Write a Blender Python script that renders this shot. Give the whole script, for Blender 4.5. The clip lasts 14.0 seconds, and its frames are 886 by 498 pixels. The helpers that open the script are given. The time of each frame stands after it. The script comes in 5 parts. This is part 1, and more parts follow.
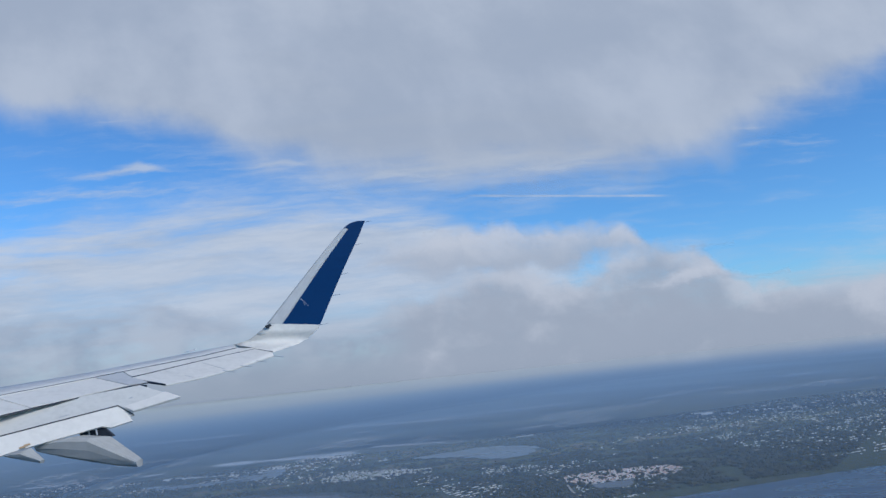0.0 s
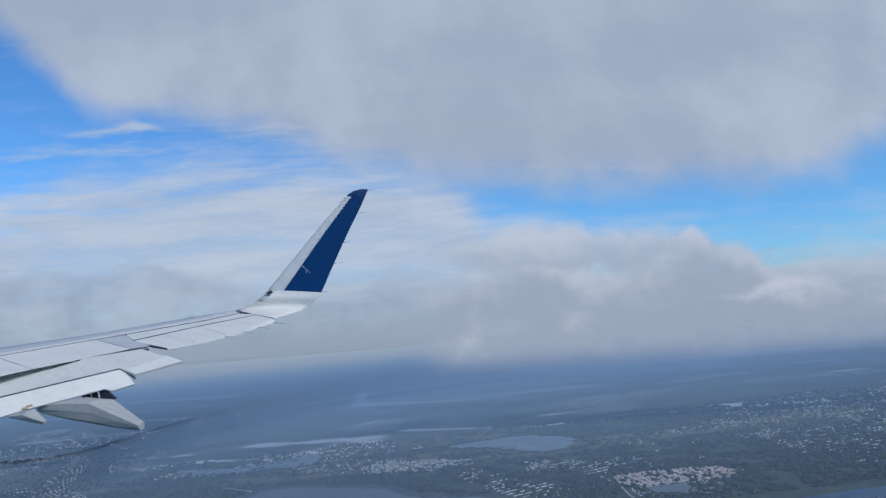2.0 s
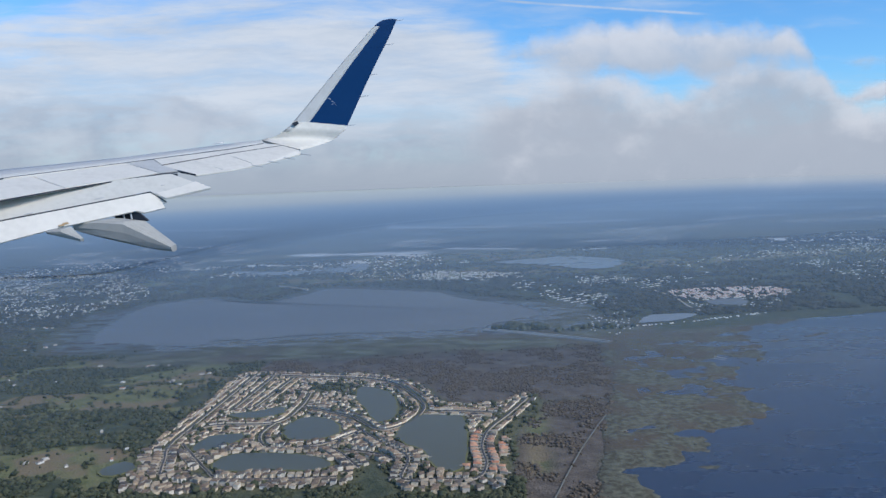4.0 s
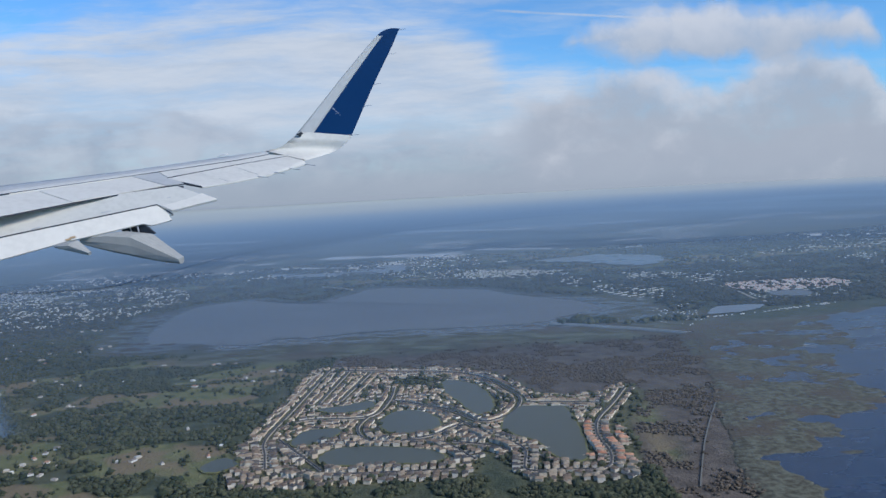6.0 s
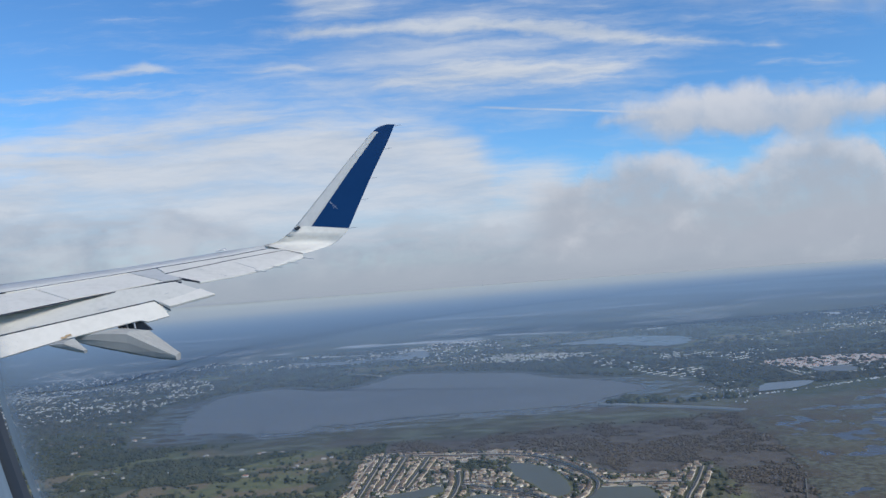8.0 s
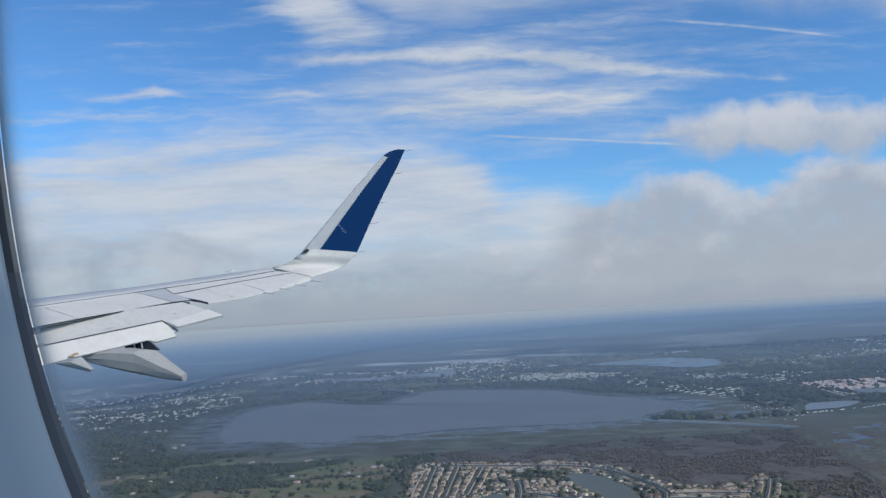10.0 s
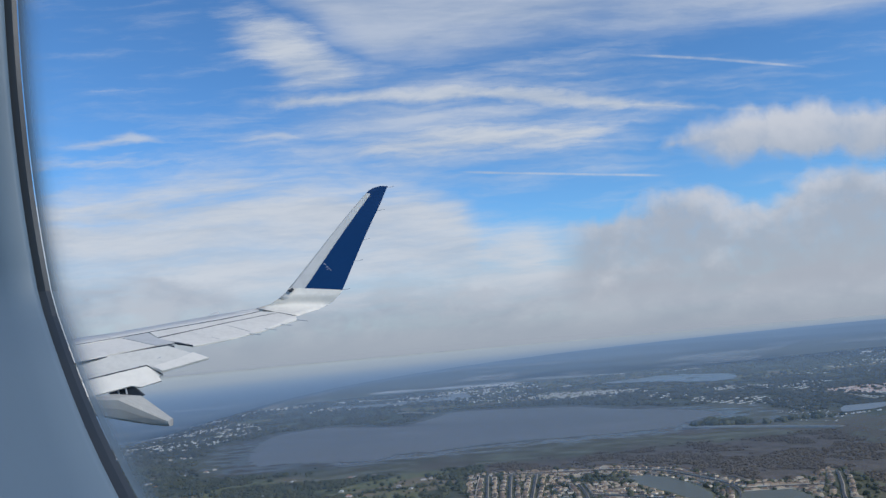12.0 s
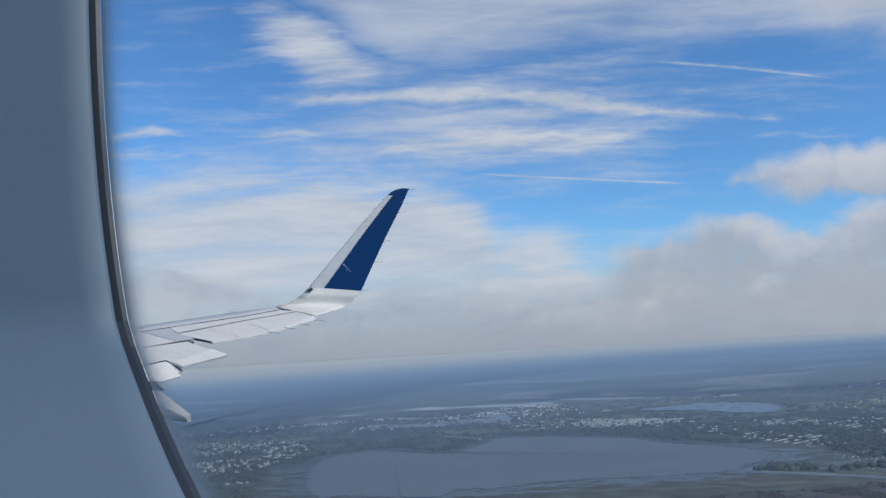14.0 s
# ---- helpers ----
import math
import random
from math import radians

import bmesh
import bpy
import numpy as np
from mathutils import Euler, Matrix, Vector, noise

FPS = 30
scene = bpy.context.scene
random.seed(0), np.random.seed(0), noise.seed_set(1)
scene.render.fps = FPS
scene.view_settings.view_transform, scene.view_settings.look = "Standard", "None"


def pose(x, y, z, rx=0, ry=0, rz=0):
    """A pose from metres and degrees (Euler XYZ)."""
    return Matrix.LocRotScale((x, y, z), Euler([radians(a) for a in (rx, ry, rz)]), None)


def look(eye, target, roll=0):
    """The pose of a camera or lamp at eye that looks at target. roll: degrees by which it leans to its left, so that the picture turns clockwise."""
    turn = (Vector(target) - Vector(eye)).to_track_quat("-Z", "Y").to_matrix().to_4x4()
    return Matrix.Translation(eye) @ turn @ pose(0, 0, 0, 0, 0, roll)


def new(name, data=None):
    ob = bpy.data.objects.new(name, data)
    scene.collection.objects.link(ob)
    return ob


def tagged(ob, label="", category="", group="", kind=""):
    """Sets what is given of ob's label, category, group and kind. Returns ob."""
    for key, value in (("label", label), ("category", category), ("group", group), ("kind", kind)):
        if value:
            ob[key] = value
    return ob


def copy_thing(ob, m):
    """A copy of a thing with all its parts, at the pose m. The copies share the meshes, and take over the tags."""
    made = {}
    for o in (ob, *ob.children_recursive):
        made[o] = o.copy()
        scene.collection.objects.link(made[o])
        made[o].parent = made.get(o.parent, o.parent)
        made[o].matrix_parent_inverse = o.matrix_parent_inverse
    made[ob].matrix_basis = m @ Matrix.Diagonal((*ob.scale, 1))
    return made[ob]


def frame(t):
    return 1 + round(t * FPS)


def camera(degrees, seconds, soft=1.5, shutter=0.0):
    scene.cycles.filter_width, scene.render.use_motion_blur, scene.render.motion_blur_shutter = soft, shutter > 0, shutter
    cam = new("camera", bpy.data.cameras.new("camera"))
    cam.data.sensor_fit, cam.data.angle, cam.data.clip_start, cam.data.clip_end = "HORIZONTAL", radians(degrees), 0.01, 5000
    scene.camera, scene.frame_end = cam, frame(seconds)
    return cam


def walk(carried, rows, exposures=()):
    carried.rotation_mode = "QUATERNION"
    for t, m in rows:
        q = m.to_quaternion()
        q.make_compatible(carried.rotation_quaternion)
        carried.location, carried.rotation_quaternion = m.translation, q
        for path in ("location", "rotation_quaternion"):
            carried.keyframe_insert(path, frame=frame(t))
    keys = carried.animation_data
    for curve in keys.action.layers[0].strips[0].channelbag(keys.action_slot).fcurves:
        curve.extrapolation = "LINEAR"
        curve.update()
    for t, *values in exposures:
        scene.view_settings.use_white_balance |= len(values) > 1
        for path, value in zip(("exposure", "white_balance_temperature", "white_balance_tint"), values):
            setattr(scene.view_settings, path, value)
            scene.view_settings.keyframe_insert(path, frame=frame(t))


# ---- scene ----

# The wing stands at its true size; the landscape below it is a small model, so that it slides past as from a height.
cam = camera(61.2, 14.0, soft=1.45)
ROWS = [
    (0.0, -0.0778, 0.0944, 0.3283, -0.110, 8.008, 4.867),
    (0.5, -0.1046, 0.1028, 0.3136, -0.216, 8.174, 5.005),
    (1.0, -0.1408, 0.1111, 0.3237, -0.588, 7.638, 4.832),
    (1.5, -0.1749, 0.1235, 0.3724, -0.803, 6.216, 4.261),
    (2.0, -0.2192, 0.1338, 0.4072, -0.635, 5.498, 3.396),
    (2.5, -0.2451, 0.1482, 0.4065, -0.787, 6.093, 1.811),
    (3.0, -0.2772, 0.1693, 0.3363, -0.540, -2.786, -0.052),
    (3.5, -0.2993, 0.1721, 0.3262, 0.594, -6.428, 0.588),
    (6.0, -0.4446, 0.2163, 0.2873, 0.848, -5.661, 1.966),
    (6.5, -0.4672, 0.2228, 0.2825, 0.679, -3.133, 2.710),
    (7.0, -0.4927, 0.2300, 0.2740, 0.597, -2.310, 2.837),
    (7.5, -0.5171, 0.2353, 0.2700, 0.183, -0.722, 2.950),
    (8.0, -0.5365, 0.2363, 0.2681, 0.277, 1.319, 3.105),
    (8.5, -0.5533, 0.2446, 0.2553, 1.203, 2.164, 4.801),
    (11.0, -0.6525, 0.2512, 0.2217, 0.221, 5.385, 0.660),
    (11.5, -0.6744, 0.2580, 0.2033, -0.490, 6.455, 1.804),
    (12.0, -0.7008, 0.2681, 0.2021, -0.740, 6.144, 4.022),
    (12.5, -0.7278, 0.2790, 0.2151, -0.656, 3.318, 3.009),
    (13.0, -0.7517, 0.2807, 0.2456, -0.237, 3.704, 2.483),
    (13.5, -0.7721, 0.2725, 0.2611, 0.104, 4.984, 2.101),
    (14.0, -0.7858, 0.2706, 0.2626, 0.235, 6.286, 2.129),
]
walk(cam, [(t, pose(x, y, z, 90 + pitch, roll, yaw)) for t, x, y, z, yaw, pitch, roll in ROWS],
     exposures=[(0.0, -0.24, 5850, 10), (2.5, -0.26, 5850, 10), (3.0, -0.20, 5900, 10), (3.5, 0.06, 6200, 10), (6.5, -0.08, 6050, 10), (8.0, -0.04, 6350, 10), (11.0, -0.14, 6350, 10), (12.0, -0.12, 6350, 10), (12.6, -0.20, 6350, 10), (14.0, -0.16, 6350, 10)])

# ---------- light ----------
SUN_FROM = Vector((0.68, -0.42, 0.62)).normalized()
world = bpy.data.worlds.new("world")
scene.world = world
world.use_nodes = True
wn = world.node_tree.nodes
sky = wn.new("ShaderNodeTexSky")
sky.sky_type, sky.sun_disc = "NISHITA", False
sky.sun_elevation = math.asin(SUN_FROM.z)
sky.sun_rotation = math.atan2(SUN_FROM.x, SUN_FROM.y)
sky.altitude, sky.air_density, sky.dust_density, sky.ozone_density = 600, 1.0, 0.6, 2.0
wn["Background"].inputs["Strength"].default_value = 0.138
deep = wn.new("ShaderNodeMix")
deep.data_type, deep.blend_type = "RGBA", "MULTIPLY"
deep.inputs[0].default_value, deep.inputs[7].default_value = 1.0, (0.52, 0.86, 1.15, 1.0)
world.node_tree.links.new(sky.outputs[0], deep.inputs[6])
world.node_tree.links.new(deep.outputs[2], wn["Background"].inputs["Color"])
sun = new("sun", bpy.data.lights.new("sun", "SUN"))
sun.data.energy, sun.data.angle, sun.data.color = 3.1, radians(20.0), (1.0, 0.93, 0.82)
sun.matrix_world = look(SUN_FROM * 30, (0, 0, 0))
scene.view_settings.exposure = 0.0


# ---------- node helpers ----------
class Graph:
    """A material's node tree, with arithmetic on its sockets."""

    def __init__(self, name):
        self.mat = bpy.data.materials.new(name)
        self.mat.use_nodes = True
        self.tree = self.mat.node_tree
        self.bsdf = self.tree.nodes["Principled BSDF"]
        self.out = self.tree.nodes["Material Output"]

    def node(self, kind):
        return self.tree.nodes.new(kind)

    def put(self, value, socket):
        if hasattr(value, "is_output"):
            self.tree.links.new(value, socket)
        else:
            socket.default_value = value

    def math(self, op, *values, clamp=False):
        n = self.node("ShaderNodeMath")
        n.operation, n.use_clamp = op, clamp
        for v, s in zip(values, n.inputs):
            self.put(v, s)
        return n.outputs[0]

    def add(self, a, b): return self.math("ADD", a, b)
    def sub(self, a, b): return self.math("SUBTRACT", a, b)
    def mul(self, a, b): return self.math("MULTIPLY", a, b)
    def top(self, a, b): return self.math("MAXIMUM", a, b)

    def ramp(self, v, lo, hi, a=0.0, b=1.0):
        n = self.node("ShaderNodeMapRange")
        n.interpolation_type = "SMOOTHSTEP"
        for s, q in zip(n.inputs, (v, lo, hi, a, b)):
            self.put(q, s)
        return n.outputs[0]

    def coord(self, kind="Object"):
        return self.node("ShaderNodeTexCoord").outputs[kind]

    def mapping(self, vec, scale=(1, 1, 1), shift=(0, 0, 0), turn=0.0):
        n = self.node("ShaderNodeMapping")
        self.put(vec, n.inputs["Vector"])
        n.inputs["Scale"].default_value, n.inputs["Location"].default_value = scale, shift
        n.inputs["Rotation"].default_value = (0, radians(turn), 0)
        return n.outputs[0]

    def noise(self, vec, scale, detail=4.0, rough=0.55, out="Fac"):
        n = self.node("ShaderNodeTexNoise")
        self.put(vec, n.inputs["Vector"])
        n.inputs["Scale"].default_value, n.inputs["Detail"].default_value, n.inputs["Roughness"].default_value = scale, detail, rough
        return n.outputs[out]

    def voronoi(self, vec, scale, out="Distance"):
        n = self.node("ShaderNodeTexVoronoi")
        self.put(vec, n.inputs["Vector"])
        n.inputs["Scale"].default_value = scale
        return n.outputs[out]

    def mix(self, fac, a, b):
        n = self.node("ShaderNodeMix")
        n.data_type = "RGBA"
        for v, s in ((fac, n.inputs[0]), (a, n.inputs[6]), (b, n.inputs[7])):
            self.put((*v, 1.0) if isinstance(v, tuple) and len(v) == 3 else v, s)
        return n.outputs[2]

    def attr(self, name):
        n = self.node("ShaderNodeAttribute")
        n.attribute_name = name
        return n.outputs["Fac"]

    def bump(self, height, strength=0.3, distance=0.01):
        n = self.node("ShaderNodeBump")
        n.inputs["Strength"].default_value, n.inputs["Distance"].default_value = strength, distance
        self.put(height, n.inputs["Height"])
        self.tree.links.new(n.outputs[0], self.bsdf.inputs["Normal"])

    def surface(self, color, rough=0.6, metal=0.0, spec=0.5):
        for v, k in ((color, "Base Color"), (rough, "Roughness"), (metal, "Metallic"), (spec, "Specular IOR Level")):
            self.put((*v, 1.0) if isinstance(v, tuple) and len(v) == 3 else v, self.bsdf.inputs[k])
        return self.mat

    def veil(self, cover, color, strength=1.0, lit=False):
        """A cloud or haze: cover of it scatters light if lit, else glows; the rest lets it pass."""
        clear = self.node("ShaderNodeBsdfTransparent")
        body = self.node("ShaderNodeBsdfDiffuse" if lit else "ShaderNodeEmission")
        self.put((*color, 1.0) if isinstance(color, tuple) else color, body.inputs["Color"])
        if not lit:
            self.put(strength, body.inputs["Strength"])
        mixer = self.node("ShaderNodeMixShader")
        self.put(cover, mixer.inputs[0])
        self.tree.links.new(clear.outputs[0], mixer.inputs[1])
        self.tree.links.new(body.outputs[0], mixer.inputs[2])
        self.tree.links.new(mixer.outputs[0], self.out.inputs["Surface"])
        self.tree.nodes.remove(self.bsdf)
        return self.mat


def painted(name, color, rough=0.4, dirt=0.25, scale=1.2, spec=0.5):
    """Aircraft paint with faint stains along the surface."""
    g = Graph(name)
    p = g.coord()
    fine, broad = g.noise(p, 9.0 * scale, 5.0), g.noise(g.mapping(p, (1.0, 2.5, 1.0)), 1.3 * scale, 3.0)
    stain = g.mul(g.ramp(g.add(g.mul(fine, 0.5), g.mul(broad, 0.5)), 0.42, 0.68), dirt)
    dark = tuple(c * 0.62 for c in color)
    col = g.mix(stain, color, dark)
    g.bump(fine, 0.03, 0.01)
    return g.surface(col, g.ramp(fine, 0.3, 0.7, rough - 0.06, rough + 0.1), spec=spec)


WHITE = painted("wing_white_paint", (0.65, 0.615, 0.55), 0.52, spec=0.3)
GREY = painted("wing_grey_paint", (0.47, 0.465, 0.45), 0.5, spec=0.35)
PALE = painted("flap_pale_paint", (0.56, 0.54, 0.49), 0.55, 0.35, spec=0.3)
BLUE = painted("winglet_blue_paint", (0.001, 0.030, 0.105), 0.5, 0.10, spec=0.08)
FAIRING = painted("fairing_paint", (0.40, 0.39, 0.355), 0.5, 0.3, spec=0.3)
# Near-black: puts shade into the flap gap and track recess; also seams and seals.
DARK = painted("dark_shade_and_seams", (0.016, 0.022, 0.032), 0.6, 0.3)
METAL = painted("bare_metal", (0.42, 0.43, 0.45), 0.35, 0.4)
RUST = painted("sealant_stain", (0.40, 0.27, 0.14), 0.6, 0.5)


def part(name, bm, material, parent=None, label=""):
    me = bpy.data.meshes.new(name)
    bm.normal_update()
    bm.to_mesh(me)
    bm.free()
    me.materials.append(material)
    ob = new(name, me)
    ob.parent = parent
    if label:
        ob["label"] = label
    return ob


def smooth(ob):
    ob.data.polygons.foreach_set("use_smooth", [True] * len(ob.data.polygons))
    return ob


def slab(outline, thick=0.05, edge=0.008, drop=(0, 0, -1)):
    """A plate whose upper face has this outline, with a small bevel round it."""
    bm = bmesh.new()
    d = Vector(drop) * thick
    up = [bm.verts.new(p) for p in outline]
    low = [bm.verts.new(Vector(p) + d) for p in outline]
    bm.faces.new(up)
    bm.faces.new(low[::-1])
    for i in range(len(up)):
        j = (i + 1) % len(up)
        bm.faces.new((up[j], up[i], low[i], low[j]))
    bmesh.ops.recalc_face_normals(bm, faces=bm.faces)
    if edge:
        bmesh.ops.bevel(bm, geom=list(bm.edges), offset=edge, segments=1, affect="EDGES", clamp_overlap=True)
    return bm


def loft(rings, caps=True):
    bm = bmesh.new()
    vs = [[bm.verts.new(p) for p in ring] for ring in rings]
    n = len(rings[0])
    for a, b in zip(vs, vs[1:]):
        for i in range(n):
            bm.faces.new((a[i], a[(i + 1) % n], b[(i + 1) % n], b[i]))
    if caps:
        bm.faces.new(vs[0][::-1])
        bm.faces.new(vs[-1])
    bmesh.ops.recalc_face_normals(bm, faces=bm.faces)
    return bm


def rod(a, b, r0, r1, n=8):
    a, b = Vector(a), Vector(b)
    turn = (b - a).to_track_quat("Z", "Y").to_matrix()
    ring = lambda c, r: [c + turn @ Vector((r * math.cos(2 * math.pi * i / n), r * math.sin(2 * math.pi * i / n), 0)) for i in range(n)]
    return loft([ring(a, r0), ring(b, r1)])


# ---------- the landscape's shape ----------
EYE0 = np.array([-1.365, -0.117, 1.079])
UNIT, MODEL = 0.5, 0.5212
RIM, FALL, BLEND, LOW = 3.7, 300.0, 0.1, 0.02
SURVEY, EYE = np.array([-0.635, -0.042, 0.542]), np.array([-0.8964, 0.4276, 0.542])
TURN = np.array(Euler([radians(v) for v in (-0.744, -2.066, 0.243)]).to_matrix())


def bend(points):
    """From plan units to model metres: level land, which falls away to a lower plain out under the wing."""
    p = np.asarray(points, float) * UNIT
    up = p[..., 2]
    v = np.stack([p[..., 0] - SURVEY[0], p[..., 1] - SURVEY[1], np.full(up.shape, -SURVEY[2])], -1) @ TURN.T
    flat = np.hypot(v[..., 0], v[..., 1]) + 1e-9
    dip = LOW * np.logaddexp(0, np.minimum(-v[..., 2] / flat / LOW, 500))
    dip = np.maximum(dip, -v[..., 2] / flat)
    s = EYE[2] / (dip * flat)
    x, y = v[..., 0] * s, v[..., 1] * s
    rim = RIM + 5.0 * np.logaddexp(0, (x / np.maximum(y, 0.1) + 0.45) * 2.0 / 0.06) * 0.06
    far = (FALL - 1) * BLEND * np.logaddexp(0, np.clip((y - rim) / BLEND, -60, 1e4))
    k = 1 + (y > 0.5) * far / np.maximum(y, 0.5)
    return np.stack([EYE[0] + x * k, EYE[1] + y * k, EYE[2] * (1 - k) + up], -1)


def swell(x, y):
    """How much larger a thing must be at a place of the plan to look its size from the middle of the walk."""
    n = np.zeros(np.shape(x))
    p = np.stack([x, y, n], -1)
    return np.linalg.norm(bend(p) - EYE, axis=-1) / np.linalg.norm(p * UNIT - SURVEY, axis=-1)


def place(x, y, up=0.0):
    return Vector(bend(np.array([x, y, up])))


def lattice(ix, iy, seed):
    h = (ix * 374761393 + iy * 668265263 + seed * 974634777) & 0x7FFFFFFF
    h = ((h ^ (h >> 13)) * 1274126177) & 0x7FFFFFFF
    return ((h ^ (h >> 16)) & 0xFFFF) / 65535.0


def field(x, y, scale, octaves=4, seed=1):
    """Fractal value noise from 0 to 1 over the plan."""
    total, amp, norm = 0.0, 1.0, 0.0
    for o in range(octaves):
        gx, gy = np.asarray(x) * scale, np.asarray(y) * scale
        ix, iy = np.floor(gx).astype(np.int64), np.floor(gy).astype(np.int64)
        fx, fy = gx - ix, gy - iy
        fx, fy = fx * fx * (3 - 2 * fx), fy * fy * (3 - 2 * fy)
        a, b = lattice(ix, iy, seed + o), lattice(ix + 1, iy, seed + o)
        c, d = lattice(ix, iy + 1, seed + o), lattice(ix + 1, iy + 1, seed + o)
        total = total + amp * ((a * (1 - fx) + b * fx) * (1 - fy) + (c * (1 - fx) + d * fx) * fy)
        norm, amp, scale = norm + amp, amp * 0.5, scale * 2.03
    return total / norm


def spline(points, per=8, closed=True):
    p = np.array(points, float)
    n = len(p)
    out = []
    for i in range(n if closed else n - 1):
        idx = [(i - 1) % n, i, (i + 1) % n, (i + 2) % n] if closed else [max(i - 1, 0), i, i + 1, min(i + 2, n - 1)]
        a, b, c, d = p[idx]
        for k in range(per):
            t = k / per
            out.append(0.5 * (2 * b + (c - a) * t + (2 * a - 5 * b + 4 * c - d) * t * t + (3 * b - a - 3 * c + d) * t ** 3))
    if not closed:
        out.append(p[-1])
    return np.array(out)


def shore(points, wobble, per=14, seed=3):
    """A closed shoreline with an uneven edge."""
    c = spline(points, per)
    k = 1.6 / wobble if wobble else 1
    dx, dy = field(c[:, 0], c[:, 1], min(k, 30), 4, seed) - 0.5, field(c[:, 0], c[:, 1], min(k, 30), 4, seed + 9) - 0.5
    return c + 2 * wobble * np.stack([dx, dy], 1)


def inside(outline, x, y):
    """Distance to an outline, above zero inside it."""
    x, y = np.asarray(x, float), np.asarray(y, float)
    shape = x.shape
    x, y = x.ravel(), y.ravel()
    best, odd = np.full(x.shape, 1e9), np.zeros(x.shape, bool)
    o = np.asarray(outline)
    near = (x > o[:, 0].min() - 0.4) & (x < o[:, 0].max() + 0.4) & (y > o[:, 1].min() - 0.4) & (y < o[:, 1].max() + 0.4)
    qx, qy = x[near], y[near]
    b2, o2 = np.full(qx.shape, 1.0), np.zeros(qx.shape, bool)
    for (ax, ay), (bx, by) in zip(o, np.roll(o, -1, 0)):
        ex, ey = bx - ax, by - ay
        t = np.clip(((qx - ax) * ex + (qy - ay) * ey) / (ex * ex + ey * ey + 1e-12), 0, 1)
        b2 = np.minimum(b2, np.hypot(qx - ax - t * ex, qy - ay - t * ey))
        if ay != by:
            o2 ^= ((ay > qy) != (by > qy)) & (qx < ex * (qy - ay) / (by - ay) + ax)
    best[near], odd[near] = b2, o2
    best[~near] = 1.0
    return np.where(odd, best, -best).reshape(shape)


def ease(v, lo, hi):
    t = np.clip((v - lo) / (hi - lo), 0, 1)
    return t * t * (3 - 2 * t)


LAKE = shore([(-3.74, 5.85), (-3.97, 7.05), (-3.87, 7.7), (-3.43, 7.88), (-2.95, 7.55), (-2.61, 7.43), (-2.31, 7.86), (-2.1, 8.15), (-1.6, 7.95), (-1.17, 7.68), (-0.88, 7.5), (-0.64, 7.02), (-0.28, 6.62),
              (-0.03, 6.15), (-0.09, 5.93), (-0.34, 5.78), (-0.59, 5.57), (-1.09, 5.55), (-1.45, 5.62), (-1.9, 5.66), (-2.3, 5.58), (-2.6, 5.62), (-2.72, 5.45), (-3.05, 5.53), (-3.37, 5.69)], 0.06, 24)
FAR_LAKE = shore([(-0.14, 9.77), (0.43, 9.95), (0.76, 10.05), (1.14, 9.74), (1.39, 9.28), (1.19, 8.7), (0.84, 8.62), (0.39, 9.25)], 0.09, 20)
BIG_WATER = shore([(1.06, 4.4), (0.84, 3.64), (0.66, 3.1), (0.52, 2.7), (0.36, 2.3), (0.16, 1.2), (3.0, 0.8), (7.0, 1.5), (7.0, 5.6), (4.0, 5.5), (2.5, 5.34), (2.0, 5.28), (1.5, 5.16),
                   (1.3, 5.0), (1.15, 4.8)], 0.10, 40)
MARSH_WATER = shore([(0.30, 4.78), (0.22, 4.4), (0.2, 4.0), (0.1, 3.6), (0.0, 3.2), (-0.1, 2.8), (-0.2, 2.3), (-0.3, 1.2), (3.0, 0.8), (7.0, 1.5), (7.0, 5.6), (4.0, 5.5), (2.5, 5.34), (2.0, 5.28),
                     (1.62, 5.2), (1.16, 5.0), (0.82, 4.92), (0.54, 4.88)], 0.04, 20)
SIDE_POND = shore([(0.66, 5.45), (0.83, 5.7), (1.15, 5.66), (1.01, 5.48), (0.8, 5.42)], 0.02)
RED_POND = shore([(1.44, 6.22), (1.72, 6.2), (1.66, 5.95), (1.43, 6.0)], 0.02)
POND_SHAPES = [
    [(-1.29, 4.02), (-1.11, 3.86), (-1.05, 3.5), (-1.13, 3.37), (-1.22, 3.6), (-1.29, 3.8)],
    [(-1.59, 3.36), (-1.5, 3.5), (-1.36, 3.42), (-1.31, 3.25), (-1.4, 3.16), (-1.54, 3.2)],
    [(-0.94, 3.42), (-0.8, 3.42), (-0.71, 3.34), (-0.72, 2.78), (-0.82, 2.72), (-0.9, 2.95), (-1.03, 3.15)],
    [(-1.81, 2.92), (-1.7, 3.02), (-1.36, 2.93), (-1.3, 2.8), (-1.55, 2.8), (-1.75, 2.83)],
    [(-1.97, 3.12), (-1.93, 3.27), (-1.79, 3.29), (-1.78, 3.19), (-1.9, 3.08)],
    [(-1.93, 3.61), (-1.8, 3.65), (-1.68, 3.7), (-1.65, 3.59), (-1.8, 3.53)],
    [(-2.3, 2.9), (-2.22, 2.98), (-2.15, 2.9), (-2.22, 2.82)],
]
PONDS = [shore(p, 0.012, seed=20 + i) for i, p in enumerate(POND_SHAPES)]
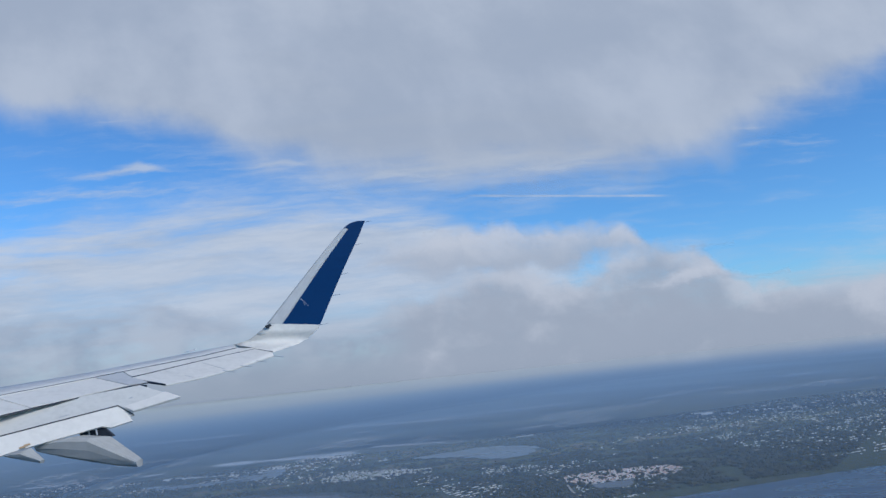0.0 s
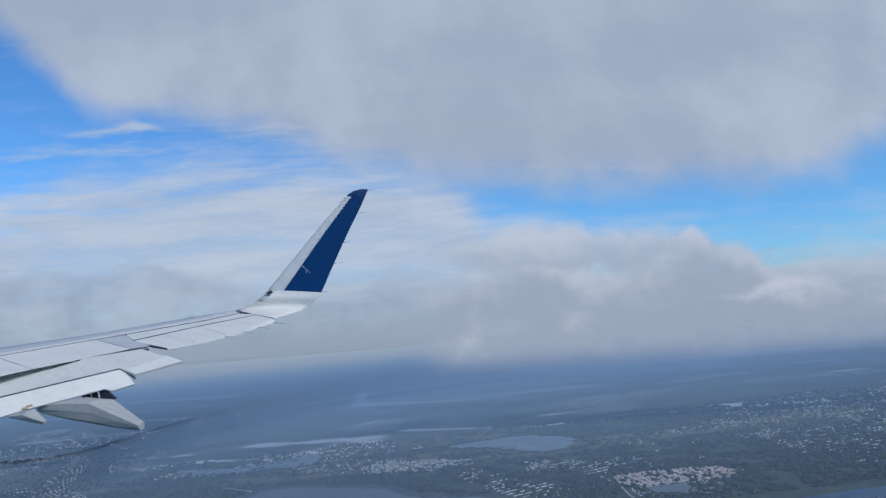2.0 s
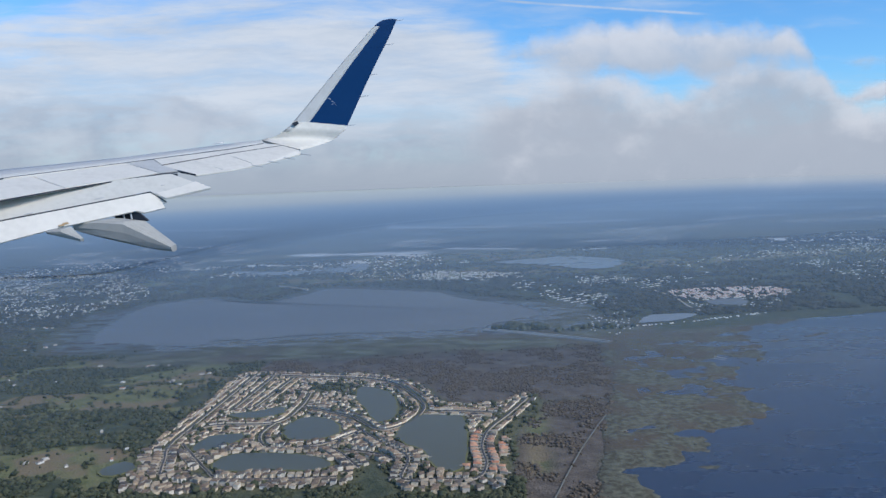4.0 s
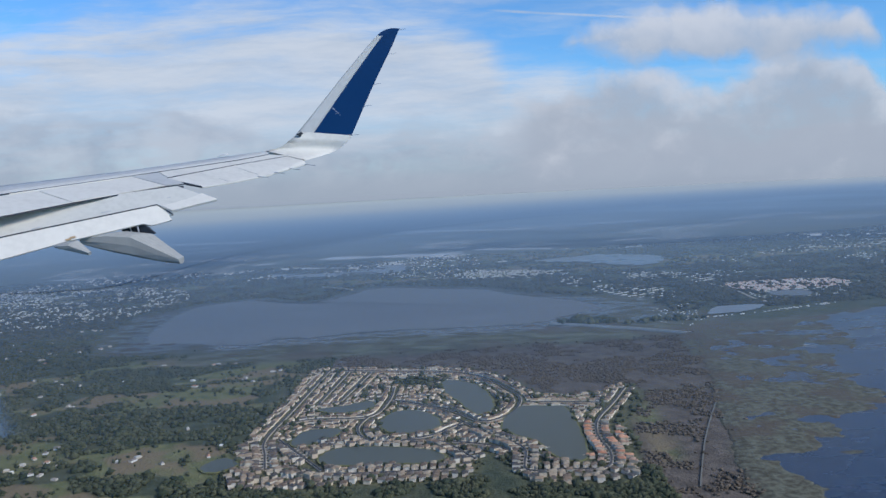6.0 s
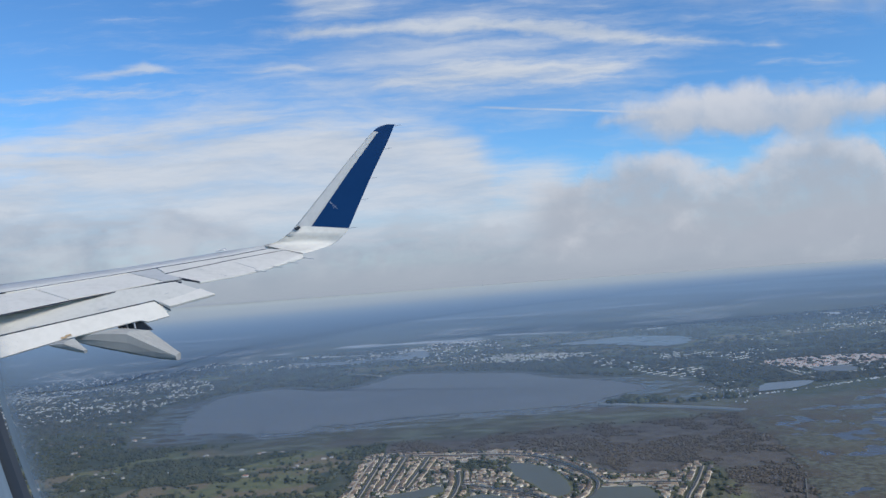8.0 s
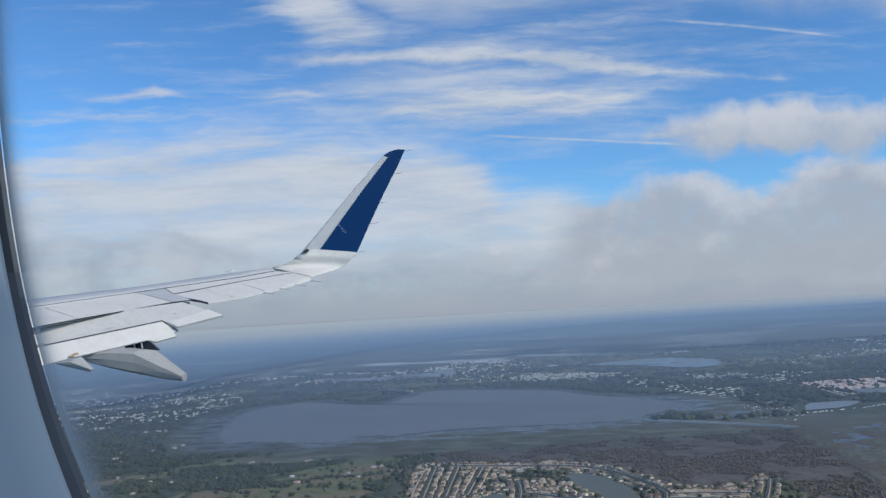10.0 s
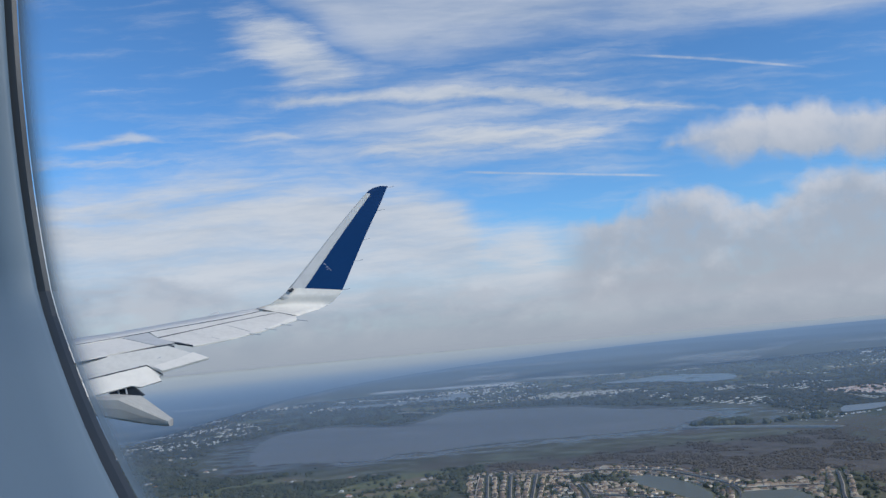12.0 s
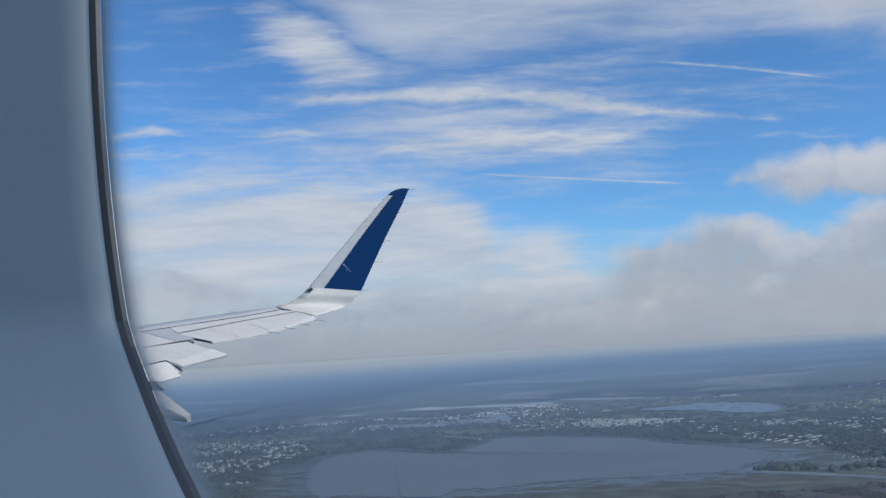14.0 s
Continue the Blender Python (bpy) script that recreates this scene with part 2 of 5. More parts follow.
VILLAGE = spline([(-2.1, 4.5), (-1.6, 4.4), (-1.25, 4.33), (-0.95, 4.05), (-0.8, 3.68), (-0.55, 3.62), (-0.36, 3.74), (-0.31, 3.5), (-0.46, 3.15), (-0.52, 2.78), (-0.6, 2.5), (-0.95, 2.52),
                  (-1.1, 2.85), (-1.2, 2.62), (-1.6, 2.6), (-2.1, 2.65), (-2.2, 3.1), (-2.16, 3.8)])
STREETS = {
    "west": [(-2.01, 4.43), (-2.07, 3.61), (-2.1, 3.2), (-2.05, 2.98), (-2.01, 2.82)],
    "west_row": [(-1.88, 4.37), (-1.95, 3.72)],
    "west_row_two": [(-1.74, 4.32), (-1.84, 3.74)],
    "middle": [(-1.57, 3.95), (-1.58, 3.68), (-1.66, 3.44), (-1.96, 3.45), (-2.08, 3.35)],
    "bend": [(-1.66, 3.44), (-1.69, 3.28), (-1.64, 3.12), (-1.54, 3.06), (-1.32, 3.04), (-1.16, 2.79)],
    "north": [(-1.92, 4.41), (-1.59, 4.31), (-1.32, 4.23), (-1.1, 4.07), (-0.97, 3.8), (-0.91, 3.58), (-0.96, 3.38), (-1.04, 3.28), (-1.13, 3.27), (-1.26, 3.46), (-1.4, 3.58), (-1.56, 3.7)],
    "east": [(-1.22, 3.3), (-1.08, 3.06), (-0.96, 2.88), (-0.97, 2.65), (-0.83, 2.63), (-0.68, 2.62), (-0.63, 2.76), (-0.64, 2.97), (-0.6, 3.18), (-0.49, 3.4), (-0.41, 3.57), (-0.37, 3.66)],
    "cross": [(-0.9, 3.51), (-0.73, 3.48), (-0.52, 3.42)],
    "centre": [(-1.47, 3.07), (-1.33, 3.12), (-1.19, 3.28)],
    "south": [(-2.01, 2.82), (-1.9, 2.84), (-1.77, 2.74), (-1.54, 2.71), (-1.24, 2.7)],
    "south_west": [(-2.04, 3.19), (-1.9, 2.97), (-1.77, 2.77)],
    "centre_east": [(-1.25, 3.01), (-1.1, 2.94), (-1.02, 2.86)],
}
PATHS = {k: spline(v, 10, False) for k, v in STREETS.items()}
CAUSEWAY = spline([(-0.52, 5.47), (-0.2, 5.24), (0.19, 4.93), (0.5, 4.6), (0.86, 4.2)], 10, False)


def near_path(path, x, y):
    best = np.full(np.shape(x), 1e9)
    lo, hi = path.min(0) - 0.1, path.max(0) + 0.1
    near = (x > lo[0]) & (x < hi[0]) & (y > lo[1]) & (y < hi[1])
    qx, qy = x[near], y[near]
    b = np.full(qx.shape, 1e9)
    for (ax, ay), (bx, by) in zip(path, path[1:]):
        ex, ey = bx - ax, by - ay
        t = np.clip(((qx - ax) * ex + (qy - ay) * ey) / (ex * ex + ey * ey + 1e-12), 0, 1)
        b = np.minimum(b, np.hypot(qx - ax - t * ex, qy - ay - t * ey))
    best[near] = b
    return best


def covers(x, y):
    """How much of each kind of land lies at points of the plan."""
    wob = 0.12 * (field(x, y, 3.0, 4, 41) - 0.5)
    town = ease(inside(VILLAGE, x, y) + 0.1 * wob, -0.02, 0.02)
    lake, big = inside(LAKE, x, y), inside(BIG_WATER, x, y)
    edge = -0.27 + 0.26 * (y - 2.3) + wob * 2
    east = ease(x - edge, -0.02, 0.16) * ease(5.15 - y + wob, -0.1, 0.1) * (1 - town)
    strip = ease(y - 4.78 + 0.6 * wob, -0.1, 0.15) * ease(5.65 - y, -0.1, 0.1) * ease(x + 3.2 + wob, -0.2, 0.3) * ease(0.75 - x, -0.1, 0.1)
    rim = ease(0.30 + 1.2 * wob - np.abs(lake + 0.15), -0.05, 0.15) * ease(-3.0 - x, -0.5, 0.5) * ease(7.6 - y, -0.2, 0.4)
    tail = ease(x + 0.75 + wob, -0.1, 0.3) * ease(0.5 - x + wob, -0.1, 0.2) * ease(y - 5.4, -0.1, 0.1) * ease(6.75 - 0.35 * x - y + wob, -0.1, 0.25)
    fringe = ease(0.13 + 1.4 * wob - np.abs(lake + 0.05), -0.02, 0.06)
    marsh = np.clip(np.maximum(np.maximum(east, tail), np.maximum(strip, np.maximum(fringe * 0.7, rim * 0.8))), 0, 1)
    scrub = ease(y - 3.4, 0, 0.3) * ease(4.9 - y + wob, 0, 0.2) * ease(x + 2.15 + wob, -0.1, 0.15) * (1 - town)
    scrub = np.maximum(scrub, ease(x + 0.75, 0, 0.2) * ease(3.6 - y, -0.1, 0.1)) * (1 - town) * (1 - 0.75 * marsh)
    pasture = ease(field(x * 0.7, y * 1.5, 3.4, 3, 77), 0.46, 0.52) * ease(-2.0 - x, 0, 0.3) * ease(5.2 - y, 0, 0.2) * (1 - town)
    pasture = np.maximum(pasture, np.exp(-((x + 0.40 - 0.10 * (y - 3.0)) / 0.055) ** 2) * ease(y - 2.6, 0, 0.1) * ease(3.65 - y, 0, 0.1) * (1 - town))
    pasture = np.maximum(pasture, 0.8 * ease(field(x * 0.5, y * 1.1, 1.1, 3, 15), 0.52, 0.60) * ease(y - 8.2, 0, 0.5))
    return town, marsh, scrub, pasture


def sand_at(x, y):
    """Pale sand workings and fields far out."""
    out = np.zeros(np.shape(x))
    streaks = [(-3.3, 12.45, -1.3, 11.75, 0.30), (-2.4, 18.7, -0.4, 17.2, 0.36), (-0.4, 17.2, 0.45, 16.7, 0.25), (-4.3, 11.25, -2.05, 10.75, 0.20), (-9.0, 19.8, -6.2, 18.6, 0.45),
               (1.1, 17.15, 3.3, 16.8, 0.30), (2.1, 19.0, 3.75, 18.6, 0.22), (5.2, 16.2, 6.25, 15.7, 0.22), (3.9, 10.95, 4.9, 10.3, 0.30), (-0.75, 12.2, 0.5, 11.4, 0.13), (-7.6, 11.6, -6.6, 11.5, 0.12)]
    for x0, y0, x1, y1, half in streaks:
        ex, ey = x1 - x0, y1 - y0
        t = np.clip(((x - x0) * ex + (y - y0) * ey) / (ex * ex + ey * ey), 0, 1)
        gap = np.hypot(x - x0 - t * ex, y - y0 - t * ey) / (half * (0.30 + 0.75 * field(x, y, 2.0, 2, 61)))
        out = np.maximum(out, ease(1.15 - gap, 0, 0.35))
    spots = []
    pick = np.random.default_rng(19)
    for d in 10.3 * np.exp(pick.random(60) * 1.0):
        spots.append((EYE0[0] + d * pick.uniform(-0.7, 0.7), d, 0.022 * d * pick.uniform(0.4, 1.6), 0.007 * d * pick.uniform(0.6, 1.6)))
    for cx, cy, rx, ry in spots:
        out = np.maximum(out, ease(1.3 - np.hypot((x - cx) / rx, (y - cy) / ry), 0, 0.6))
    return out


# ---------- land materials ----------
def ground_material():
    g = Graph("land")
    p = g.coord()
    mottle, grain, broad = g.noise(p, 26.0, 6.0, 0.62), g.noise(p, 160.0, 4.0), g.noise(p, 3.2, 4.0)
    town, marsh, scrub, pasture = (g.attr(a) for a in ("town", "marsh", "scrub", "pasture"))
    wood = g.mix(g.ramp(mottle, 0.35, 0.65), (0.042, 0.055, 0.032), (0.085, 0.096, 0.055))
    wood = g.mix(g.mul(g.ramp(broad, 0.5, 0.68), 0.55), wood, (0.105, 0.098, 0.062))
    brown = g.mix(g.ramp(mottle, 0.35, 0.7), (0.085, 0.070, 0.058), (0.150, 0.122, 0.100))
    grass = g.mix(g.ramp(mottle, 0.3, 0.7), (0.110, 0.125, 0.050), (0.19, 0.185, 0.085))
    grass = g.mix(g.ramp(g.noise(p, 7.0, 2.0), 0.46, 0.56), grass, (0.20, 0.155, 0.092))
    lawn = g.mix(g.ramp(g.voronoi(p, 95.0), 0.25, 0.55), (0.040, 0.048, 0.022), (0.120, 0.115, 0.058))
    wide = g.mapping(p, (1.0, 2.2, 1.0))
    pools = g.ramp(g.add(g.mul(g.noise(wide, 9.0, 6.0, 0.62), 0.75), g.mul(mottle, 0.25)), g.sub(0.50, g.mul(g.attr("brink"), 0.11)), g.sub(0.55, g.mul(g.attr("brink"), 0.09)))
    reeds = g.mix(g.ramp(g.noise(wide, 9.0, 6.0, 0.65), 0.42, 0.60), (0.085, 0.082, 0.054), (0.155, 0.162, 0.112))
    reeds = g.mix(g.mul(g.ramp(broad, 0.48, 0.62), 0.7), reeds, (0.105, 0.082, 0.062))
    wet = g.mix(g.mul(pools, g.attr("wet")), reeds, (0.085, 0.105, 0.130))
    belts = g.noise(g.mapping(p, (0.3, 0.75, 1.0)), 1.1, 7.0, 0.62)
    country = g.mix(g.ramp(belts, 0.40, 0.62), (0.026, 0.036, 0.026), (0.155, 0.150, 0.105))
    wood = g.mix(g.mul(g.attr("far"), 0.85), wood, country)
    col = g.mix(scrub, wood, brown)
    col = g.mix(pasture, col, grass)
    col = g.mix(marsh, col, wet)
    col = g.mix(town, col, lawn)
    col = g.mix(g.mul(g.attr("sand"), g.ramp(g.noise(g.mapping(p, (0.5, 2.0, 1.0)), 2.5, 5.0), 0.34, 0.48, 0.25, 1.0)), col, (0.80, 0.78, 0.75))
    g.bump(g.add(mottle, g.mul(grain, 0.5)), 0.5, 0.012)
    rough = g.ramp(g.mul(g.mul(marsh, pools), g.attr("wet")), 0.4, 0.8, 0.9, 0.25)
    return g.surface(col, rough, spec=0.35)


def water_material(name, color, rough, murk=0.4, spec=0.38):
    g = Graph(name)
    p = g.coord()
    swirl = g.noise(g.mapping(p, (1.0, 2.4, 1.0)), 2.6, 5.0, 0.6)
    pale = tuple(c * 1.9 + 0.01 for c in color)
    g.bump(g.noise(p, 25.0, 2.0), 0.015, 0.003)
    return g.surface(g.mix(g.mul(g.ramp(swirl, 0.4, 0.7), murk), color, pale), g.ramp(swirl, 0.3, 0.7, rough, rough + 0.12), spec=spec)


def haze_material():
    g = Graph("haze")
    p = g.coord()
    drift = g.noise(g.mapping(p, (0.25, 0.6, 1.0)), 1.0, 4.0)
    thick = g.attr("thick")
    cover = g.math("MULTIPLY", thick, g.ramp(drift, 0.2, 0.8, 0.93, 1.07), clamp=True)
    # Distance haze is put into this tint, which pales outward.
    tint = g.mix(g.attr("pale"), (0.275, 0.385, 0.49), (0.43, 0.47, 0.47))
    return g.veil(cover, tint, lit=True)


def foliage(name, dark, light):
    g = Graph(name)
    p = g.coord()
    n = g.node("ShaderNodeNewGeometry").outputs["Random Per Island"]
    leaf = g.noise(p, 420.0, 3.0)
    col = g.mix(n, dark, light)
    col = g.mix(g.mul(g.ramp(leaf, 0.4, 0.7), 0.5), col, tuple(c * 0.45 for c in dark))
    g.bump(leaf, 0.6, 0.003)
    return g.surface(col, 0.85, spec=0.2)


LAND = ground_material()
LAKE_WATER = water_material("lake_water", (0.130, 0.139, 0.148), 0.42, 0.2)
BLUE_WATER = water_material("open_water", (0.012, 0.032, 0.072), 0.22, 0.35, 0.24)
# Pale base colour, with the sky's reflection on the far lake put into it.
PALE_WATER = water_material("pale_sky_water", (0.17, 0.19, 0.21), 0.25, 0.2)
POND_WATER = water_material("pond_water", (0.075, 0.082, 0.064), 0.30, 0.2, 0.24)
WOOD_LEAF = foliage("woodland_leaves", (0.034, 0.048, 0.028), (0.118, 0.120, 0.068))
FAR_LEAF = foliage("far_woodland_leaves", (0.030, 0.038, 0.028), (0.115, 0.110, 0.080))
SCRUB_LEAF = foliage("bare_scrub", (0.095, 0.074, 0.056), (0.185, 0.148, 0.112))


def sheet(name, xs, ys, mat, up=0.0, attrs=None, lift=0.0):
    """One continuous sheet over the plan; xs and ys are 2D arrays of plan places."""
    p = bend(np.stack([xs, ys, np.full(xs.shape, up)], -1))
    p[..., 2] += lift
    r, c = xs.shape
    me = bpy.data.meshes.new(name)
    idx = np.arange(r * c).reshape(r, c)
    quads = np.stack([idx[:-1, :-1], idx[:-1, 1:], idx[1:, 1:], idx[1:, :-1]], -1).reshape(-1, 4)
    me.vertices.add(r * c)
    me.vertices.foreach_set("co", p.ravel())
    me.loops.add(quads.size)
    me.loops.foreach_set("vertex_index", quads.ravel())
    me.polygons.add(len(quads))
    me.polygons.foreach_set("loop_start", np.arange(0, quads.size, 4))
    me.polygons.foreach_set("use_smooth", np.ones(len(quads), bool))
    me.update(calc_edges=True)
    for key, v in (attrs or {}).items():
        me.attributes.new(key, "FLOAT", "POINT").data.foreach_set("value", np.asarray(v, np.float32).ravel())
    me.materials.append(mat)
    return new(name, me)


depth = np.concatenate([[-600, -60, -12, -4, -1.5, 0, 0.6], np.geomspace(1.0, 1.9, 12)[:-1], np.geomspace(1.9, 12, 300)[:-1], np.geomspace(12, 60, 260)[:-1], np.geomspace(60, 780, 20)])
fan = np.linspace(-1.7, 1.7, 420)
span = np.maximum(np.abs(depth), 1.0)
skirt = np.array([0.8, 2.5, 8.0, 30.0, 120.0])
gx = np.concatenate([EYE0[0] - 1.7 * span[:, None] - skirt[None, ::-1], EYE0[0] + span[:, None] * fan[None, :], EYE0[0] + 1.7 * span[:, None] + skirt[None, :]], 1)
gy = np.repeat((depth + EYE0[1])[:, None], gx.shape[1], 1)
town_w, marsh_w, scrub_w, pasture_w = covers(gx, gy)
bed = -0.012 * ease(inside(LAKE, gx, gy), -0.005, 0.06)
ground = sheet("ground", gx, gy, LAND, lift=bed, attrs={"brink": ease(inside(LAKE, gx, gy), -0.30, 0.0), "far": ease(gy, 9.0, 11.5), "town": town_w, "marsh": marsh_w, "scrub": scrub_w, "pasture": pasture_w, "sand": sand_at(gx, gy),
                 "wet": np.maximum(0.5 * ease(gx - (-0.5 + 0.33 * (gy - 2.3)), 0.0, 0.25), 0.8 * ease(gy - 5.1, 0, 0.3))})
tagged(ground, "flat wooded country with marsh, scrub and pasture", "ground", kind="structure")

# Added sheet above the land; its cover and colour stand in for haze.
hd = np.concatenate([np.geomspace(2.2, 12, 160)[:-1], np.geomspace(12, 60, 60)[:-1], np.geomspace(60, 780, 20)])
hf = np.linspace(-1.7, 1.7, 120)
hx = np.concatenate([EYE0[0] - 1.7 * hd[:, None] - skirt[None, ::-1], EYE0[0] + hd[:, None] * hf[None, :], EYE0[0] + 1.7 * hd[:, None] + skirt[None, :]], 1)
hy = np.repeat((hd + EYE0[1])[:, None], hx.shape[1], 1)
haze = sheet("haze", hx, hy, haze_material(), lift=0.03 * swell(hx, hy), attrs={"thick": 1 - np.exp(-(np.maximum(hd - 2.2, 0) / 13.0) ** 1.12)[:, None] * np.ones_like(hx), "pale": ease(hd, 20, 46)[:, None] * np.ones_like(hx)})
tagged(haze, "translucent blue sheet standing in for haze over the distant country", "haze", kind="structure")


def water(name, outline, mat, label, lift=0.0035, kind="structure"):
    """A sheet of water that follows the land."""
    bm = bmesh.new()
    face = bm.faces.new([bm.verts.new((x, y, 0)) for x, y in outline])
    if face.normal.z < 0:
        face.normal_flip()
    bmesh.ops.triangulate(bm, faces=[face])
    for v in bm.verts:
        v.co = place(v.co.x, v.co.y) + Vector((0, 0, lift))
    bm.normal_update()
    for f in bm.faces:
        if f.normal.z < 0:
            f.normal_flip()
    return tagged(part(name, bm, mat), label, "water", kind=kind)


water("lake", LAKE, LAKE_WATER, "broad grey shallow lake with a ragged shore", 0.0003)
water("far_lake", FAR_LAKE, PALE_WATER, "pale distant lake among dark woods", 0.008)
water("open_water", MARSH_WATER, BLUE_WATER, "deep blue open water beyond the marsh")
water("side_pond", SIDE_POND, PALE_WATER, "small pale pond beside the shore houses")
water("sand_pond", shore([(-3.8, 10.4), (-2.95, 10.0), (-2.4, 10.3), (-1.95, 10.5), (-1.93, 9.65), (-2.75, 9.65), (-3.4, 9.8)], 0.03), PALE_WATER, "long pale pond below the sand workings", 0.006)
water("town_pond", RED_POND, LAKE_WATER, "pond within the red roofed estate")
for outline in PONDS:
    tagged(water("pond", outline, POND_WATER, "dark still pond among the estate houses", 0.0038), group="estate ponds")


BANK = Graph("mown_bank")
BANK = BANK.surface(BANK.mix(BANK.noise(BANK.coord(), 90.0), (0.13, 0.145, 0.055), (0.22, 0.20, 0.10)), 0.9, spec=0.2)


# ---------- roads ----------
ROADBED = Graph("worn_roadbed")
ROADBED = ROADBED.surface(ROADBED.mix(ROADBED.noise(ROADBED.coord(), 40.0), (0.36, 0.35, 0.33), (0.50, 0.49, 0.46)), 0.9)
ASPHALT = Graph("road_asphalt")
ASPHALT = ASPHALT.surface(ASPHALT.mix(ASPHALT.noise(ASPHALT.coord(), 60.0), (0.05, 0.05, 0.052), (0.085, 0.085, 0.085)), 0.85)
CONCRETE = Graph("pale_concrete")
CONCRETE = CONCRETE.surface(CONCRETE.mix(CONCRETE.noise(CONCRETE.coord(), 80.0), (0.36, 0.31, 0.245), (0.50, 0.44, 0.36)), 0.85)


def ribbon(name, path, width, mat, lift, label, thick=0.002, parent=None):
    p = np.array(path)
    d = np.gradient(p, axis=0)
    d /= np.linalg.norm(d, axis=1, keepdims=True) + 1e-9
    side = np.stack([-d[:, 1], d[:, 0]], 1) * width / 2
    up = Vector((0, 0, lift))
    rings = []
    for a, b in zip(p + side, p - side):
        l, r = place(*a) + up, place(*b) + up
        rings.append([l, r, r - Vector((0, 0, thick)), l - Vector((0, 0, thick))])
    ob = part(name, loft(rings), mat, parent)
    return tagged(ob, label, "road", kind="structure") if label else ob


for path in PATHS.values():
    ribbon("pavement", path, 0.0145, CONCRETE, 0.003, "pale concrete pavement and drives along the estate street")
    ribbon("street", path, 0.0080, ASPHALT, 0.0045, "dark asphalt street winding through the estate")
for outline in PONDS:
    tagged(ribbon("bank", np.vstack([outline, outline[:2]]), 0.016, BANK, 0.0034, "mown grass bank round an estate pond"), category="bank")
ribbon("causeway", CAUSEWAY, 0.010, ROADBED, 0.0045, "pale causeway road across the marsh", 0.006)
ribbon("causeway_lane", CAUSEWAY + np.array([0.02, 0.035]), 0.009, ROADBED, 0.0045, "second causeway lane beside the first", 0.005)

REEDY = Graph("worn_track")
REEDY = REEDY.surface(REEDY.mix(REEDY.noise(REEDY.coord(), 40.0), (0.12, 0.12, 0.105), (0.19, 0.18, 0.16)), 0.9)
ribbon("track", spline([(0.29, 4.3), (0.25, 3.95), (0.12, 3.63), (-0.08, 3.2), (-0.24, 2.83), (-0.4, 2.4)], 8, False), 0.005, REEDY, 0.003, "faint pale track winding through the marsh", 0.002)
ribbon("dike", spline([(-2.75, 8.5), (-2.6, 8.35), (-2.35, 8.1)], 6, False), 0.022, CONCRETE, 0.012, "pale dike running to the lake shore", 0.008)
ribbon("country_road", spline([(1.15, 6.9), (1.22, 6.4), (1.2, 5.95), (1.25, 5.65)], 6, False), 0.016, CONCRETE, 0.006, "straight pale road past the red roofed estate", 0.003)

ribbon("estate_wall", spline([(-2.055, 4.44), (-2.1, 4.0), (-2.125, 3.55)], 8, False), 0.004, CONCRETE, 0.0065, "long pale wall along the estate's edge", 0.006)


# ---------- the wing ----------
def between(a, b, t):
    return Vector(a) * (1 - t) + Vector(b) * t


wing = new("wing")
wing.location = (-4.6, 12.3, 0.9)
bpy.context.view_layer.update()
tagged(wing, "white airliner wing with extended flaps and dark blue upturned winglet", "wing")
BASE = Vector(wing.location)


WING_SET = Matrix.Translation(EYE * MODEL) @ Matrix(TURN.tolist()).to_4x4() @ Matrix.Translation(-SURVEY)


def wing_part(name, bm, mat, label="", parent=None):
    bm.transform(WING_SET)
    ob = part(name, bm, mat, None, label)
    ob.parent = parent or wing
    if not parent:
        ob.matrix_parent_inverse = Matrix.Translation(-BASE)
    return ob


LEAD = [(-7.98, 10.60, 0.93), (-7.30, 11.30, 1.012), (-6.03, 12.51, 1.15), (-4.64, 13.72, 1.345), (-4.11, 14.3, 1.42)]
SLAT = [(-7.688, 10.057, 0.752), (-7.044, 10.8, 0.872), (-5.826, 12.017, 1.04), (-4.471, 13.421, 1.243), (-3.988, 14.0, 1.341)]
REAR = [(-7.265, 9.405, 0.461), (-6.646, 10.069, 0.562), (-6.106, 10.721, 0.672), (-5.127, 11.8, 0.84), (-4.882, 12.005, 0.861)]
AIL_LEAD = [(-5.229, 12.16, 0.976), (-4.409, 13.171, 1.151), (-3.649, 14.035, 1.289)]
TRAIL = [(-4.604, 11.972, 0.785), (-4.217, 12.392, 0.835), (-3.78, 12.973, 0.930), (-3.262, 13.826, 1.110)]
SKIN, FLAP, AFT = (Vector(v) for v in ((0.174, -0.304, 0.937), (0.253, -0.52, 0.816), (0.488, -0.654, 0.578)))


def lifted(p, n, h):
    return Vector(p) + n * h


# leading edge: a rounded nose between the outline and the slat's rear line
rings = []
for a, b in zip(LEAD, SLAT):
    a, b = Vector(a), Vector(b)
    rings.append([b, between(a, b, 0.66) + SKIN * 0.018, between(a, b, 0.33) + SKIN * 0.016, a, a - SKIN * 0.06 - (b - a) * 0.05, a - SKIN * 0.15 + (b - a) * 0.1, b - SKIN * 0.20])
smooth(wing_part("leading_edge", loft(rings), GREY, "grey painted leading edge slats"))
# dark seam behind the slats
wing_part("slat_seam", slab([lifted(p, SKIN, 0.002) for p in SLAT] + [lifted(p, SKIN, 0.002) + Vector((0.016, -0.024, -0.011)) for p in reversed(SLAT)], 0.02, 0, -SKIN), DARK, "dark seam behind the slats")
